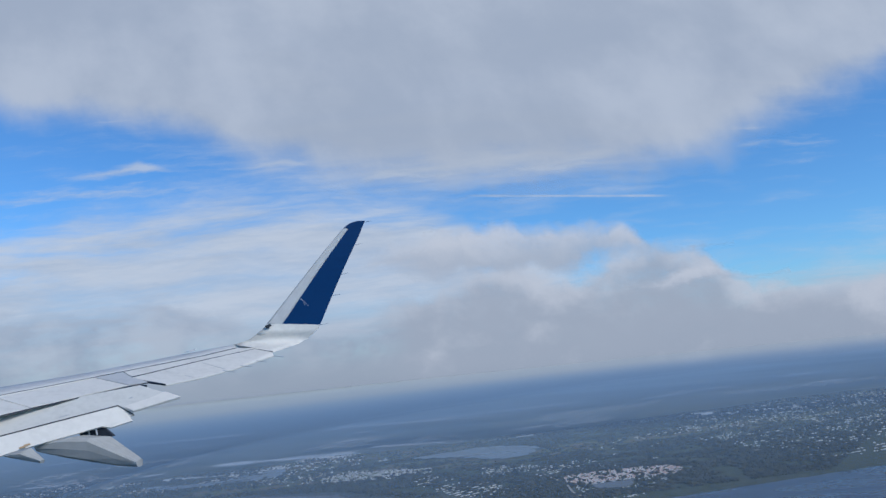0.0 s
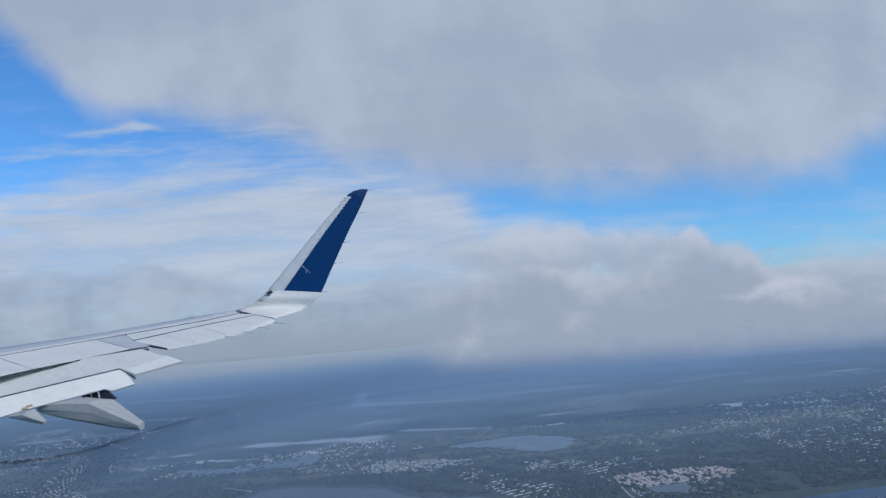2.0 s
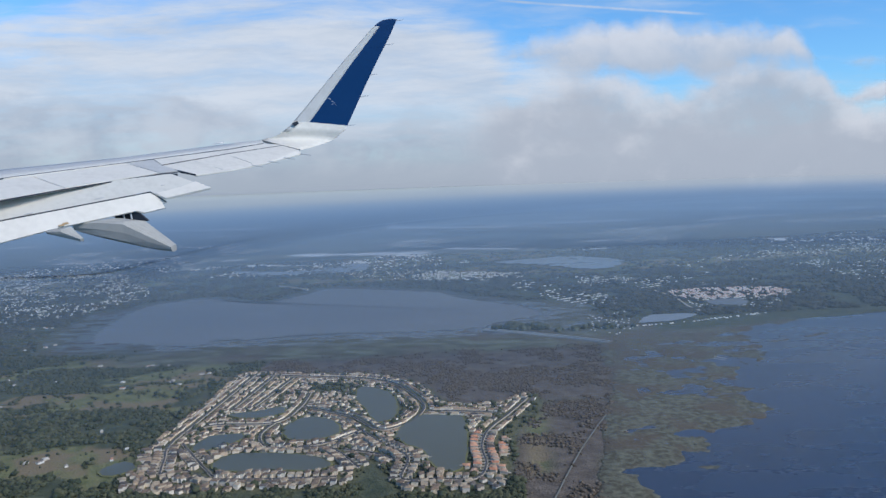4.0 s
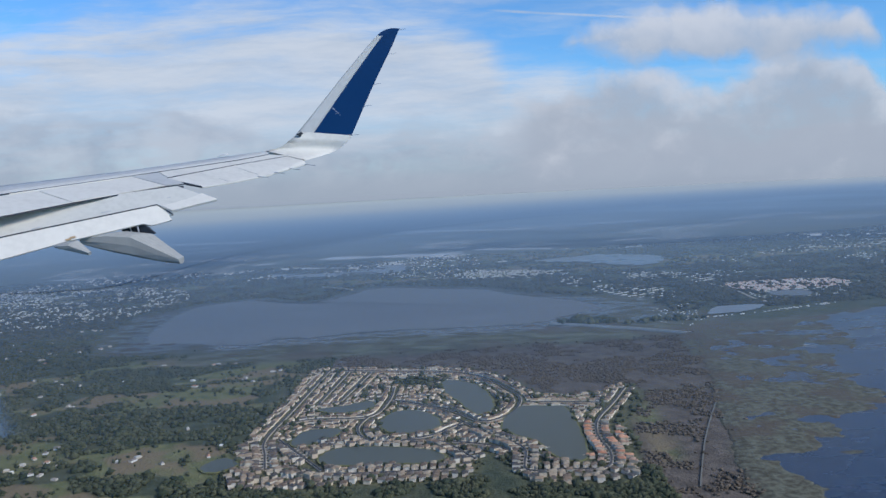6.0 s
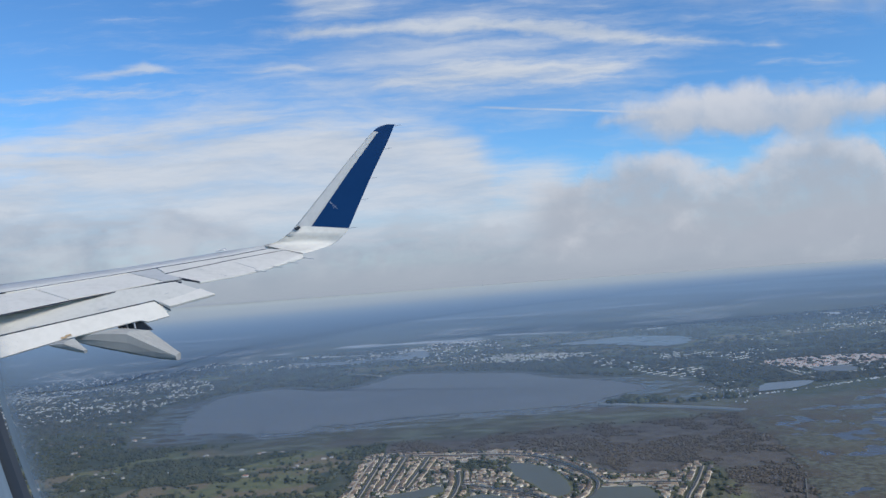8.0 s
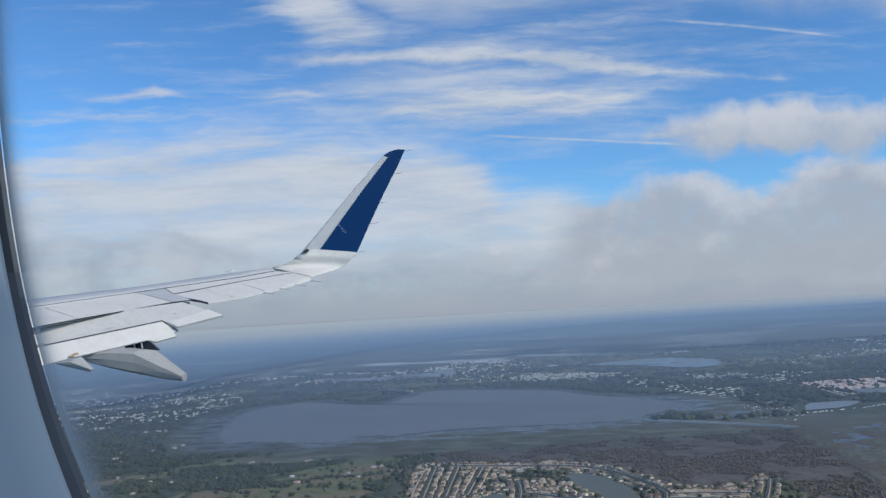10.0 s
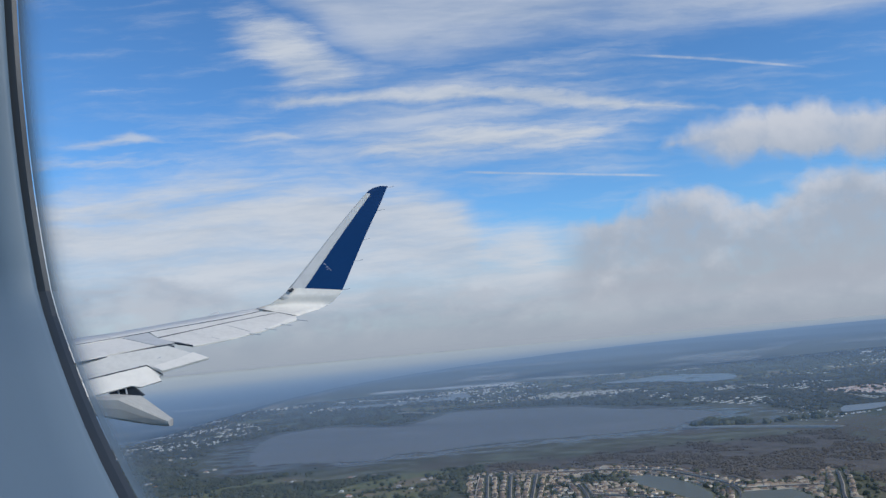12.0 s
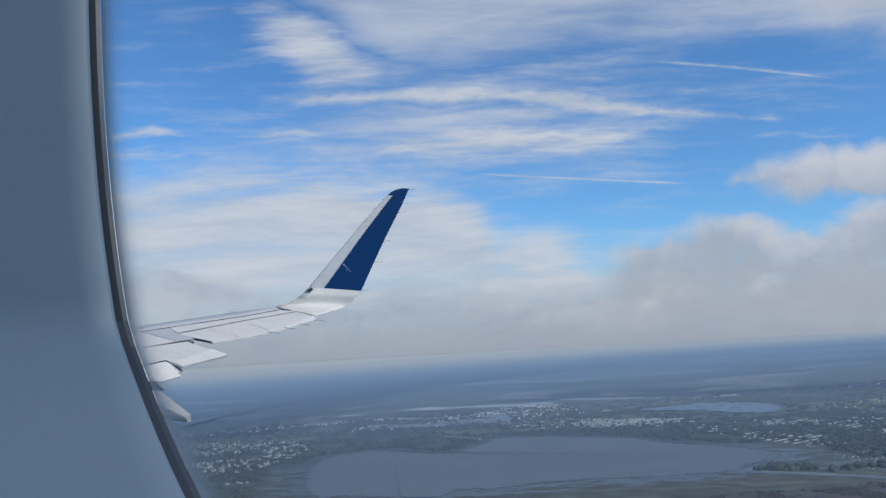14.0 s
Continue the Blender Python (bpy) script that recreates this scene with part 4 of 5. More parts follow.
    dull = g.mix(g.ramp(z, -0.04, 0.045), (0.36, 0.405, 0.475), dull)
    col = g.mix(g.top(low, floor_haze), bright, dull)
    return g.veil(g.math("MULTIPLY", cover, 1.0, clamp=True), col)


def bank_cloud():
    """The nearer heaped bank over the right horizon."""
    g = Graph("heaped_cloud")
    p = slopes(g)
    q = warped(g, p, 10.0, 0.035)
    _, z = split(g, p)
    heap = g.noise(g.mapping(q, (1.0, 1, 1.4)), 11.0, 7.0, 0.55)
    fine = g.noise(q, 30.0, 6.0, 0.6)
    deep = band(g, q, [(0.0, 0.07), (0.05, 0.092), (0.10, 0.115), (0.16, 0.117), (0.22, 0.137), (0.27, 0.138), (0.31, 0.118), (0.36, 0.116), (0.42, 0.148), (0.48, 0.160), (0.54, 0.145), (0.60, 0.085), (0.75, 0.072), (1.2, 0.075)],
                [(0.0, -0.2), (1.2, -0.2)], 0.030)
    side = g.ramp(split(g, q)[0], 0.055, 0.13)
    cover = g.mul(g.mul(torn(g, deep, heap, 3.0, -0.1, 0.9), side), g.ramp(fine, 0.2, 0.6, 0.75, 0.97))
    cover = g.mul(cover, g.ramp(z, -0.035, 0.01, 0.0, 1.0))
    # Bright crest and duller body are put into the glowing colour.
    crest = g.ramp(deep, 2.6, 0.0)
    lightness = g.add(g.mul(crest, 0.75), g.mul(g.sub(heap, 0.5), 2.2))
    return g.veil(g.mul(cover, 0.94), g.mix(g.ramp(lightness, 0.0, 0.95), (0.415, 0.455, 0.525), (0.61, 0.63, 0.68)))


def overhead_cloud():
    """The grey deck close above the aircraft."""
    g = Graph("grey_deck")
    p = slopes(g)
    q = warped(g, p, 3.0, 0.07)
    puff = g.noise(p, 4.0, 7.0, 0.55)
    edge = band(g, q, [(-0.5, 1.5), (2.0, 1.5)], [(-0.45, 0.80), (-0.34, 0.62), (-0.22, 0.50), (-0.08, 0.46), (0.06, 0.41), (0.16, 0.365), (0.30, 0.315), (0.45, 0.295), (0.62, 0.285), (0.75, 0.285), (0.86, 0.31), (0.98, 0.36), (1.15, 0.42), (1.4, 0.5)], 0.09)
    cover = g.mul(torn(g, edge, puff, 1.9, -0.25, 0.75), 0.97)
    return g.veil(cover, g.mix(g.ramp(g.add(puff, g.mul(edge, -0.04)), 0.30, 0.62), (0.44, 0.49, 0.575), (0.56, 0.60, 0.67)))


def stray_cloud(name, upper, lower, soft, base, crown):
    """A small flat-based cloud between two outlines."""
    g = Graph(name)
    p = slopes(g)
    q = warped(g, p, 9.0, 0.035)
    _, z = split(g, p)
    heap = g.noise(q, 13.0, 7.0, 0.56)
    cover = g.mul(torn(g, band(g, q, upper, lower, soft), heap, 2.4, -0.1, 0.9), g.ramp(heap, 0.25, 0.55, 0.75, 0.93))
    # Lit crown and shaded base are put into the glow's tone.
    tone = g.ramp(g.add(z, g.mul(g.sub(heap, 0.5), 0.09)), base, crown)
    return g.veil(cover, g.mix(tone, (0.455, 0.50, 0.575), (0.64, 0.66, 0.71)))


STRAY = stray_cloud("stray_cloud", [(0.15, 0.165), (0.20, 0.195), (0.28, 0.21), (0.38, 0.218), (0.48, 0.212), (0.55, 0.195), (0.59, 0.16)], [(0.15, 0.16), (0.24, 0.136), (0.46, 0.132), (0.59, 0.155)], 0.028, 0.145, 0.205)
PUFF = stray_cloud("puff_cloud", [(0.64, 0.118), (0.69, 0.138), (0.74, 0.142), (0.79, 0.118)], [(0.64, 0.112), (0.70, 0.107), (0.79, 0.112)], 0.016, 0.105, 0.14)
cloud_sheet("stray_cloud", 3.2, 0.13, 0.70, 0.08, 0.30, STRAY, "grey flat-based cloud drifting alone")
cloud_sheet("puff_cloud", 2.5, 0.60, 0.85, 0.06, 0.20, PUFF, "small warm grey puff of cloud")
cloud_sheet("cloud_backdrop", 3000.0, -1.3, 1.3, -0.08, 0.85, high_cloud(), "high white cirrus streaks over a hazy cloud bank")
cloud_sheet("cloud_bank", 5.0, 0.02, 1.25, -0.05, 0.30, bank_cloud(), "heaped pale cloud bank above the horizon")
cloud_sheet("cloud_deck", 2.2, -0.6, 1.8, 0.2, 1.1, overhead_cloud(), "soft grey cloud deck close overhead")


# ---------- the window surround ----------
CABIN = Graph("cabin_plastic")
CABIN = CABIN.surface(CABIN.mix(CABIN.noise(CABIN.coord(), 2.0, 3.0), (0.105, 0.148, 0.19), (0.125, 0.172, 0.215)), 0.6)
RUBBER = painted("window_seal", (0.030, 0.038, 0.048), 0.5, 0.2)
EDGE = spline([(-1.285, 1.25), (-1.275, 0.80), (-1.262, 0.55), (-1.235, 0.33), (-1.19, 0.12), (-1.12, -0.06)], 6, False)
surround = new("window_surround")
surround.location = (-1.8, 1.3, 0.0)
tagged(surround, "grey-blue window surround of the aircraft cabin", "window surround")
rim = [Vector((x + 0.6 * max(0.28 - z, 0), 1.3 - 1.0 * max(0.28 - z, 0), z)) for x, z in EDGE]


# Fading cover that imitates the rim's out-of-focus blur.
def blur_material():
    g = Graph("soft_rim_blur")
    return g.veil(g.ramp(g.attr("rim_blur"), 0.0, 1.0, 0.0, 0.96), (0.12, 0.165, 0.21), lit=True)


def strip(points, steps):
    """A band that runs beside the rim, with its softness step by step."""
    bm = bmesh.new()
    layer = bm.verts.layers.float.new("rim_blur")
    grid = []
    for p in points:
        line = []
        for o, y, f in steps:
            v = bm.verts.new(p + Vector((o, y, 0)))
            v[layer] = f
            line.append(v)
        grid.append(line)
    for a, b in zip(grid, grid[1:]):
        for k in range(len(steps) - 1):
            bm.faces.new((a[k], a[k + 1], b[k + 1], b[k]))
    return bm


bm = bmesh.new()
rows = [[bm.verts.new(r + Vector((o, y, 0))) for o, y in ((-2.2, 0.0), (-0.30, 0.0), (-0.05, -0.004), (-0.016, 0.0), (-0.012, 0.008), (-0.018, 0.016), (-2.2, 0.016))] for r in rim]
for p, q in zip(rows, rows[1:]):
    for k in range(6):
        bm.faces.new((p[k], p[k + 1], q[k + 1], q[k]))
bmesh.ops.recalc_face_normals(bm, faces=bm.faces)
panel = smooth(part("panel", bm, CABIN, surround))
seal = part("seal", loft([[r + Vector((-0.030, 0.018, 0)), r + Vector((-0.007, 0.019, 0)), r + Vector((-0.002, 0.023, 0)), r + Vector((-0.007, 0.028, 0)), r + Vector((-0.030, 0.026, 0))] for r in rim]), RUBBER, surround, "dark rubber window seal")
# Added strip, no part of the window: it softens the rim like blur.
blur_edge = part("blur_edge", strip(rim, [(-0.004, 0.030, 0.9), (0.005, 0.030, 0.6), (0.015, 0.030, 0.34), (0.028, 0.030, 0.14), (0.052, 0.030, 0.0)]), blur_material(), surround, "fading strip standing in for the surround's out-of-focus edge")
for ob in (panel, seal, blur_edge):
    ob.matrix_parent_inverse = Matrix.Translation((1.8, -1.3, 0.0))


# ---------- houses ----------
def roofing(name, colors, rough=0.8):
    g = Graph(name)
    n = g.node("ShaderNodeObjectInfo").outputs["Random"]
    ramp = g.node("ShaderNodeValToRGB")
    ramp.color_ramp.interpolation = "CONSTANT"
    while len(ramp.color_ramp.elements) < len(colors):
        ramp.color_ramp.elements.new(0.5)
    for i, c in enumerate(colors):
        ramp.color_ramp.elements[i].position, ramp.color_ramp.elements[i].color = i / len(colors), (*c, 1.0)
    g.put(n, ramp.inputs[0])
    p = g.coord()
    col = g.mix(g.mul(g.noise(p, 300.0, 3.0), 0.5), ramp.outputs[0], (0.10, 0.09, 0.08))
    g.bump(g.noise(p, 500.0), 0.3, 0.001)
    return g.surface(col, rough)


def island(name, colors, rough=0.8):
    """As roofing, but varied from house to house within one mesh."""
    g = Graph(name)
    n = g.node("ShaderNodeNewGeometry").outputs["Random Per Island"]
    ramp = g.node("ShaderNodeValToRGB")
    ramp.color_ramp.interpolation = "CONSTANT"
    while len(ramp.color_ramp.elements) < len(colors):
        ramp.color_ramp.elements.new(0.5)
    for i, c in enumerate(colors):
        ramp.color_ramp.elements[i].position, ramp.color_ramp.elements[i].color = i / len(colors), (*c, 1.0)
    g.put(n, ramp.inputs[0])
    return g.surface(ramp.outputs[0], rough)


ROOF_MIX = [(0.15, 0.10, 0.066), (0.26, 0.175, 0.11), (0.065, 0.057, 0.052), (0.36, 0.26, 0.165), (0.19, 0.13, 0.085), (0.12, 0.095, 0.076), (0.44, 0.345, 0.235)]
ROOF = roofing("estate_roof", ROOF_MIX)
TILE = roofing("terracotta_roof", [(0.64, 0.27, 0.13), (0.52, 0.22, 0.11), (0.68, 0.34, 0.19), (0.50, 0.31, 0.20)])
RENDERED = roofing("rendered_wall", [(0.80, 0.68, 0.53), (0.84, 0.77, 0.66), (0.70, 0.55, 0.40), (0.80, 0.69, 0.53)])


def house_meshes(w, d, h, pitch, wing_len):
    """Walls and an overhanging hip roof, with a garage wing in front."""
    walls, roofs = bmesh.new(), bmesh.new()
    for x0, x1, y0, y1, top in ((-w / 2, w / 2, -d / 2, d / 2, h), (-w / 2, -w / 2 + 0.45 * w, -d / 2 - wing_len, -d / 2 + 0.001, h * 0.92)):
        vs = [walls.verts.new((x, y, z)) for z in (-0.004, top) for x, y in ((x0, y0), (x1, y0), (x1, y1), (x0, y1))]
        for a, b, c, e in ((0, 1, 5, 4), (1, 2, 6, 5), (2, 3, 7, 6), (3, 0, 4, 7)):
            walls.faces.new((vs[a], vs[b], vs[c], vs[e]))
        o = 0.0009
        x0, x1, y0, y1 = x0 - o, x1 + o, y0 - o, y1 + o
        sx, sy = x1 - x0, y1 - y0
        r = min(sx, sy) / 2
        ridge = [(x0 + r, (y0 + y1) / 2), (x1 - r, (y0 + y1) / 2)] if sx > sy else [((x0 + x1) / 2, y0 + r), ((x0 + x1) / 2, y1 - r)]
        e = [roofs.verts.new((x, y, top - 0.0002)) for x, y in ((x0, y0), (x1, y0), (x1, y1), (x0, y1))]
        t = [roofs.verts.new((x, y, top + r * pitch)) for x, y in ridge]
        if sx > sy:
            fs = ((e[0], e[1], t[1], t[0]), (e[1], e[2], t[1]), (e[2], e[3], t[0], t[1]), (e[3], e[0], t[0]))
        else:
            fs = ((e[0], e[1], t[0]), (e[1], e[2], t[1], t[0]), (e[2], e[3], t[1]), (e[3], e[0], t[0], t[1]))
        for f in fs:
            roofs.faces.new(f)
    return walls, roofs


rng = np.random.default_rng(7)
sites = []
for key, path in PATHS.items():
    seg = np.linalg.norm(np.diff(path, axis=0), axis=1)
    along = np.concatenate([[0], np.cumsum(seg)])
    for side in (-1, 1):
        s_at = 0.015
        while s_at < along[-1] - 0.01:
            k = min(int(np.searchsorted(along, s_at)) - 1, len(seg) - 1)
            k = max(k, 0)
            u = (path[k + 1] - path[k]) / seg[k]
            at = path[k] + u * (s_at - along[k]) + side * np.array([-u[1], u[0]]) * (0.037 + 0.004 * rng.random())
            sites.append((at[0], at[1], math.atan2(u[1], u[0]) + (math.pi if side < 0 else 0), 0.5 * rng.random() + 0.5, key))
            s_at += 0.032 + 0.006 * rng.random()
fill = rng.uniform([-2.2, 2.5], [-0.3, 4.5], (9000, 2))
fill = fill[inside(VILLAGE, fill[:, 0], fill[:, 1]) > 0.012]
every = [(path[k], path[k + 1]) for path in PATHS.values() for k in range(len(path) - 1)]
mids, heads = np.array([(a + b) / 2 for a, b in every]), np.array([math.atan2(*(b - a)[::-1]) for a, b in every])
groves = lambda x, y: np.maximum(np.exp(-(((x + 1.47) / 0.15) ** 2 + ((y - 4.05) / 0.10) ** 2) * 1.2), np.exp(-(((x + 1.07) / 0.10) ** 2 + ((y - 2.66) / 0.14) ** 2)))
for x, y in fill:
    if x > -0.58 + 0.08 * (y - 2.5) and y < 3.6 or groves(x, y) > 0.35:
        continue
    k = int(np.argmin(np.hypot(mids[:, 0] - x, mids[:, 1] - y)))
    sites.append((x, y, heads[k] + (math.pi if rng.random() < 0.5 else 0), 1.0, "block"))
sx, sy = np.array([q[0] for q in sites]), np.array([q[1] for q in sites])
free = np.ones(len(sites), bool)
for p in PONDS:
    free &= inside(p, sx, sy) < -0.016
for p in PATHS.values():
    free &= near_path(p, sx, sy) > 0.026
kept, taken = [], np.zeros((0, 2))
for site, ok in zip(sites, free):
    if ok and (not len(taken) or np.min(np.hypot(taken[:, 0] - site[0], taken[:, 1] - site[1])) > (0.030 if site[4] == "block" else 0.026)):
        kept.append(site)
        taken = np.vstack([taken, site[:2]])
kept.sort(key=lambda k: k[1])
masters = {}
for style in range(8):
    roof_mat = TILE if style >= 6 else ROOF
    w, d, wl = (0.0132, 0.0102, 0.0045) if style % 2 else (0.0114, 0.0120, 0.0035)
    w, d = w * (0.9 + 0.05 * (style % 4)), d * (1.05 - 0.04 * (style % 3))
    walls, roofs = house_meshes(w, d, 0.0038 if style % 3 else 0.0066, 0.40, wl)
    root = new("house")
    part("wall", walls, RENDERED, root)
    part("roof", roofs, roof_mat, root)
    part("drive", slab([(-w * 0.42, -d / 2 - wl, 0.0012), (-w * 0.12, -d / 2 - wl, 0.0012), (-w * 0.12, -0.0168, 0.0012), (-w * 0.42, -0.0168, 0.0012)], 0.002, 0), CONCRETE, root, "pale concrete drive")
    masters[style] = root
    tagged(root, "cream rendered estate house with a terracotta hip roof" if style >= 6 else "cream rendered estate house with a grey-brown hip roof", "house", "estate houses")
used = set()
for n, (x, y, a, q, key) in enumerate(kept):
    if n >= 300:
        break
    east = x > -0.72 and y > 2.66
    style = int(rng.integers(6, 8)) if east and rng.random() < 0.8 else int(rng.integers(0, 6))
    m = Matrix.Translation(place(x, y) + Vector((0, 0, 0.003))) @ Matrix.Rotation(a, 4, "Z") @ Matrix.Rotation(rng.normal(0, 0.05), 4, "Z")
    if style in used:
        copy_thing(masters[style], m)
    else:
        masters[style].matrix_basis = m
        used.add(style)


def settlement(name, xs, ys, turns, size, wall_mat, roof_mat, label, tall=0.3):
    """Many houses too far or too many to count, as one mesh."""
    n = len(xs)
    base = bend(np.stack([xs, ys, np.zeros(n)], -1))
    scale = swell(xs, ys)
    w, d = size * (0.75 + 0.6 * rng.random(n)) * scale, size * (0.6 + 0.35 * rng.random(n)) * scale
    h = size * tall * scale
    c, sn = np.cos(turns), np.sin(turns)
    corner = np.array([(-.5, -.5), (.5, -.5), (.5, .5), (-.5, .5)])
    V = np.zeros((n, 10, 3))
    for k in range(4):
        px_, py_ = corner[k, 0] * w, corner[k, 1] * d
        for z, o in ((-0.004, 0), (1, 4)):
            V[:, k + o, 0], V[:, k + o, 1] = px_ * c - py_ * sn, px_ * sn + py_ * c
            V[:, k + o, 2] = h if o else -0.01
    for k, f in ((8, -0.22), (9, 0.22)):
        V[:, k, 0], V[:, k, 1], V[:, k, 2] = f * w * c, f * w * sn, h * 1.7
    V += base[:, None, :]
    faces = [(0, 1, 5, 4), (1, 2, 6, 5), (2, 3, 7, 6), (3, 0, 4, 7), (4, 5, 9, 8), (5, 6, 9), (6, 7, 8, 9), (7, 4, 8)]
    me = bpy.data.meshes.new(name)
    polys = [tuple(i * 10 + k for k in f) for i in range(n) for f in faces]
    me.from_pydata(V.reshape(-1, 3).tolist(), [], polys)
    me.materials.append(wall_mat)
    me.materials.append(roof_mat)
    me.polygons.foreach_set("material_index", np.tile([0, 0, 0, 0, 1, 1, 1, 1], n))
    return tagged(new(name, me), label, "houses", kind="stuff")


WALL_STUFF = island("town_wall", [(0.84, 0.82, 0.77), (0.76, 0.71, 0.64), (0.86, 0.85, 0.83)])
ROOF_STUFF = island("town_roof", ROOF_MIX)
WHITE_ROOF = island("pale_town_roof", [(0.74, 0.70, 0.64), (0.42, 0.39, 0.35), (0.26, 0.24, 0.22), (0.80, 0.78, 0.75), (0.24, 0.21, 0.18), (0.56, 0.50, 0.42)])
RED_ROOF = island("red_town_roof", [(0.66, 0.33, 0.22), (0.56, 0.27, 0.19), (0.72, 0.42, 0.31), (0.70, 0.56, 0.48)])
if len(kept) > 300:
    rest = np.array([k[:3] for k in kept[300:]])
    settlement("estate_rows", rest[:, 0], rest[:, 1], rest[:, 2], 0.0150, island("estate_wall_render", [(0.80, 0.68, 0.53), (0.70, 0.56, 0.41), (0.84, 0.76, 0.64)]), ROOF_STUFF, "rows of cream estate houses with grey-brown roofs", 0.28)


def scatter(outline, n, seed, clump=0.0, scale=2.0):
    o = spline(outline)
    r = np.random.default_rng(seed)
    x, y = r.uniform(o[:, 0].min(), o[:, 0].max(), n * 6), r.uniform(o[:, 1].min(), o[:, 1].max(), n * 6)
    ok = (inside(o, x, y) > 0) & (inside(LAKE, x, y) < -0.06) & (inside(BIG_WATER, x, y) < -0.03) & (inside(FAR_LAKE, x, y) < -0.05) & (inside(SIDE_POND, x, y) < -0.02) & (inside(RED_POND, x, y) < -0.02)
    if clump:
        ok &= field(x, y, scale, 3, seed) > clump
    return x[ok][:n], y[ok][:n]


def rows_of(x, y, step, tilt):
    """Draws scattered sites onto streets of one heading."""
    u, v = x * math.cos(tilt) + y * math.sin(tilt), -x * math.sin(tilt) + y * math.cos(tilt)
    v = np.round(v / step) * step
    return u * math.cos(tilt) - v * math.sin(tilt), u * math.sin(tilt) + v * math.cos(tilt), np.full(len(x), tilt)


TOWN_SITES = []


def town(name, outline, count, seed, step, tilt, size, roofs, label, clump=0.0, scale=2.0):
    """Houses along streets of one heading within an outline."""
    hx, hy, turns = rows_of(*scatter(outline, count, seed, clump, scale), step, tilt)
    TOWN_SITES.append(np.stack([hx, hy], 1))
    settlement(name, hx, hy, turns + rng.normal(0, 0.15, len(hx)), 0.66 * size, WALL_STUFF, roofs, label)


town("west_town", [(-6.3, 6.9), (-4.8, 7.05), (-4.45, 7.6), (-4.3, 8.5), (-5.1, 9.7), (-6.9, 10.0), (-8.4, 10.0)], 3600, 31, 0.085, 0.5, 0.0115, WHITE_ROOF, "spread of white houses beyond the lake's end", 0.33, 1.2)
town("red_estate", [(1.3, 6.35), (1.3, 6.82), (1.8, 6.86), (2.25, 6.7), (2.15, 6.3), (1.7, 6.3)], 620, 32, 0.055, 0.06, 0.0120, RED_ROOF, "dense estate of terracotta roofed houses")
town("pond_estate", [(1.3, 5.95), (1.36, 6.35), (1.9, 6.3), (2.1, 6.2), (1.8, 5.8)], 150, 33, 0.07, 0.1, 0.0095, WHITE_ROOF, "pale houses round a pond")
town("north_town", [(-1.2, 8.55), (-1.1, 9.3), (-0.75, 9.2), (-0.35, 9.0), (0.08, 8.65), (0.02, 8.3), (-0.5, 8.25), (-0.85, 8.35)], 620, 34, 0.08, -0.1, 0.0130, WHITE_ROOF, "close-set cream houses on the far shore")
town("shore_town", [(-2.3, 9.6), (-1.62, 9.85), (-1.04, 9.5), (-1.08, 8.4), (-1.9, 9.0)], 150, 41, 0.12, 0.2, 0.0125, WHITE_ROOF, "white houses strung along the far lake shore", 0.45, 2.5)
town("middle_suburb", [(-0.1, 7.9), (0.1, 7.0), (0.4, 6.4), (1.15, 6.2), (1.25, 6.9), (1.45, 7.5), (0.95, 8.0), (0.4, 8.2)], 640, 42, 0.10, 0.45, 0.0115, WHITE_ROOF, "pale suburb along winding streets among trees", 0.40, 2.2)
town("causeway_suburb", [(0.27, 5.15), (0.35, 5.8), (0.75, 5.95), (0.66, 5.8), (0.6, 5.3), (0.45, 5.1)], 60, 43, 0.033, 0.9, 0.0085, WHITE_ROOF, "shoreside houses at the head of the causeway")
town("east_suburb", [(1.5, 7.2), (1.6, 8.2), (2.5, 9.2), (4.5, 10.0), (6.5, 9.6), (5.0, 6.6), (3.0, 5.9), (2.4, 5.9), (2.3, 6.8), (1.9, 7.0)], 1700, 35, 0.11, 0.3, 0.0125, WHITE_ROOF, "scattered pale suburb among trees", 0.47, 1.5)
x, y = scatter([(-9.0, 10.2), (-9.0, 13.5), (0.0, 14.5), (9.0, 13.5), (10.0, 10.0), (6.0, 9.6), (1.6, 9.9), (0.9, 10.3), (-0.3, 10.1), (-3.0, 9.6), (-5.0, 10.2)], 2200, 38, 0.55, 0.8)
TOWN_SITES.append(np.stack([x, y], 1))
settlement("far_towns", *rows_of(x, y, 0.14, 0.05), 0.014, WALL_STUFF, WHITE_ROOF, "pale far towns scattered through the woods")
x, y = scatter([(0.5, 5.38), (0.9, 5.36), (1.5, 5.5), (1.7, 5.6), (1.2, 5.46), (0.7, 5.33)], 46, 36)
settlement("shore_row", x, y, rng.uniform(0, 3, len(x)), 0.0075, WALL_STUFF, WHITE_ROOF, "single row of white shore houses")
x, y = scatter([(-5.8, 6.6), (-4.4, 6.7), (-3.7, 5.2), (-2.5, 4.9), (-2.25, 4.3), (-2.3, 3.0), (-4.0, 3.0), (-5.0, 4.0)], 150, 37, 0.55, 3.2)
settlement("farmsteads", x, y, rng.uniform(0, 3, len(x)), 0.012, island("farm_wall", [(0.62, 0.57, 0.49), (0.5, 0.44, 0.36), (0.68, 0.66, 0.62)]), island("farm_roof", [(0.62, 0.60, 0.57), (0.30, 0.26, 0.23), (0.46, 0.42, 0.37), (0.45, 0.24, 0.16), (0.24, 0.20, 0.17)]), "farmhouses and barns scattered among the woods")


# ---------- trees ----------
ICO = bmesh.new()
bmesh.ops.create_icosphere(ICO, subdivisions=1, radius=1.0)
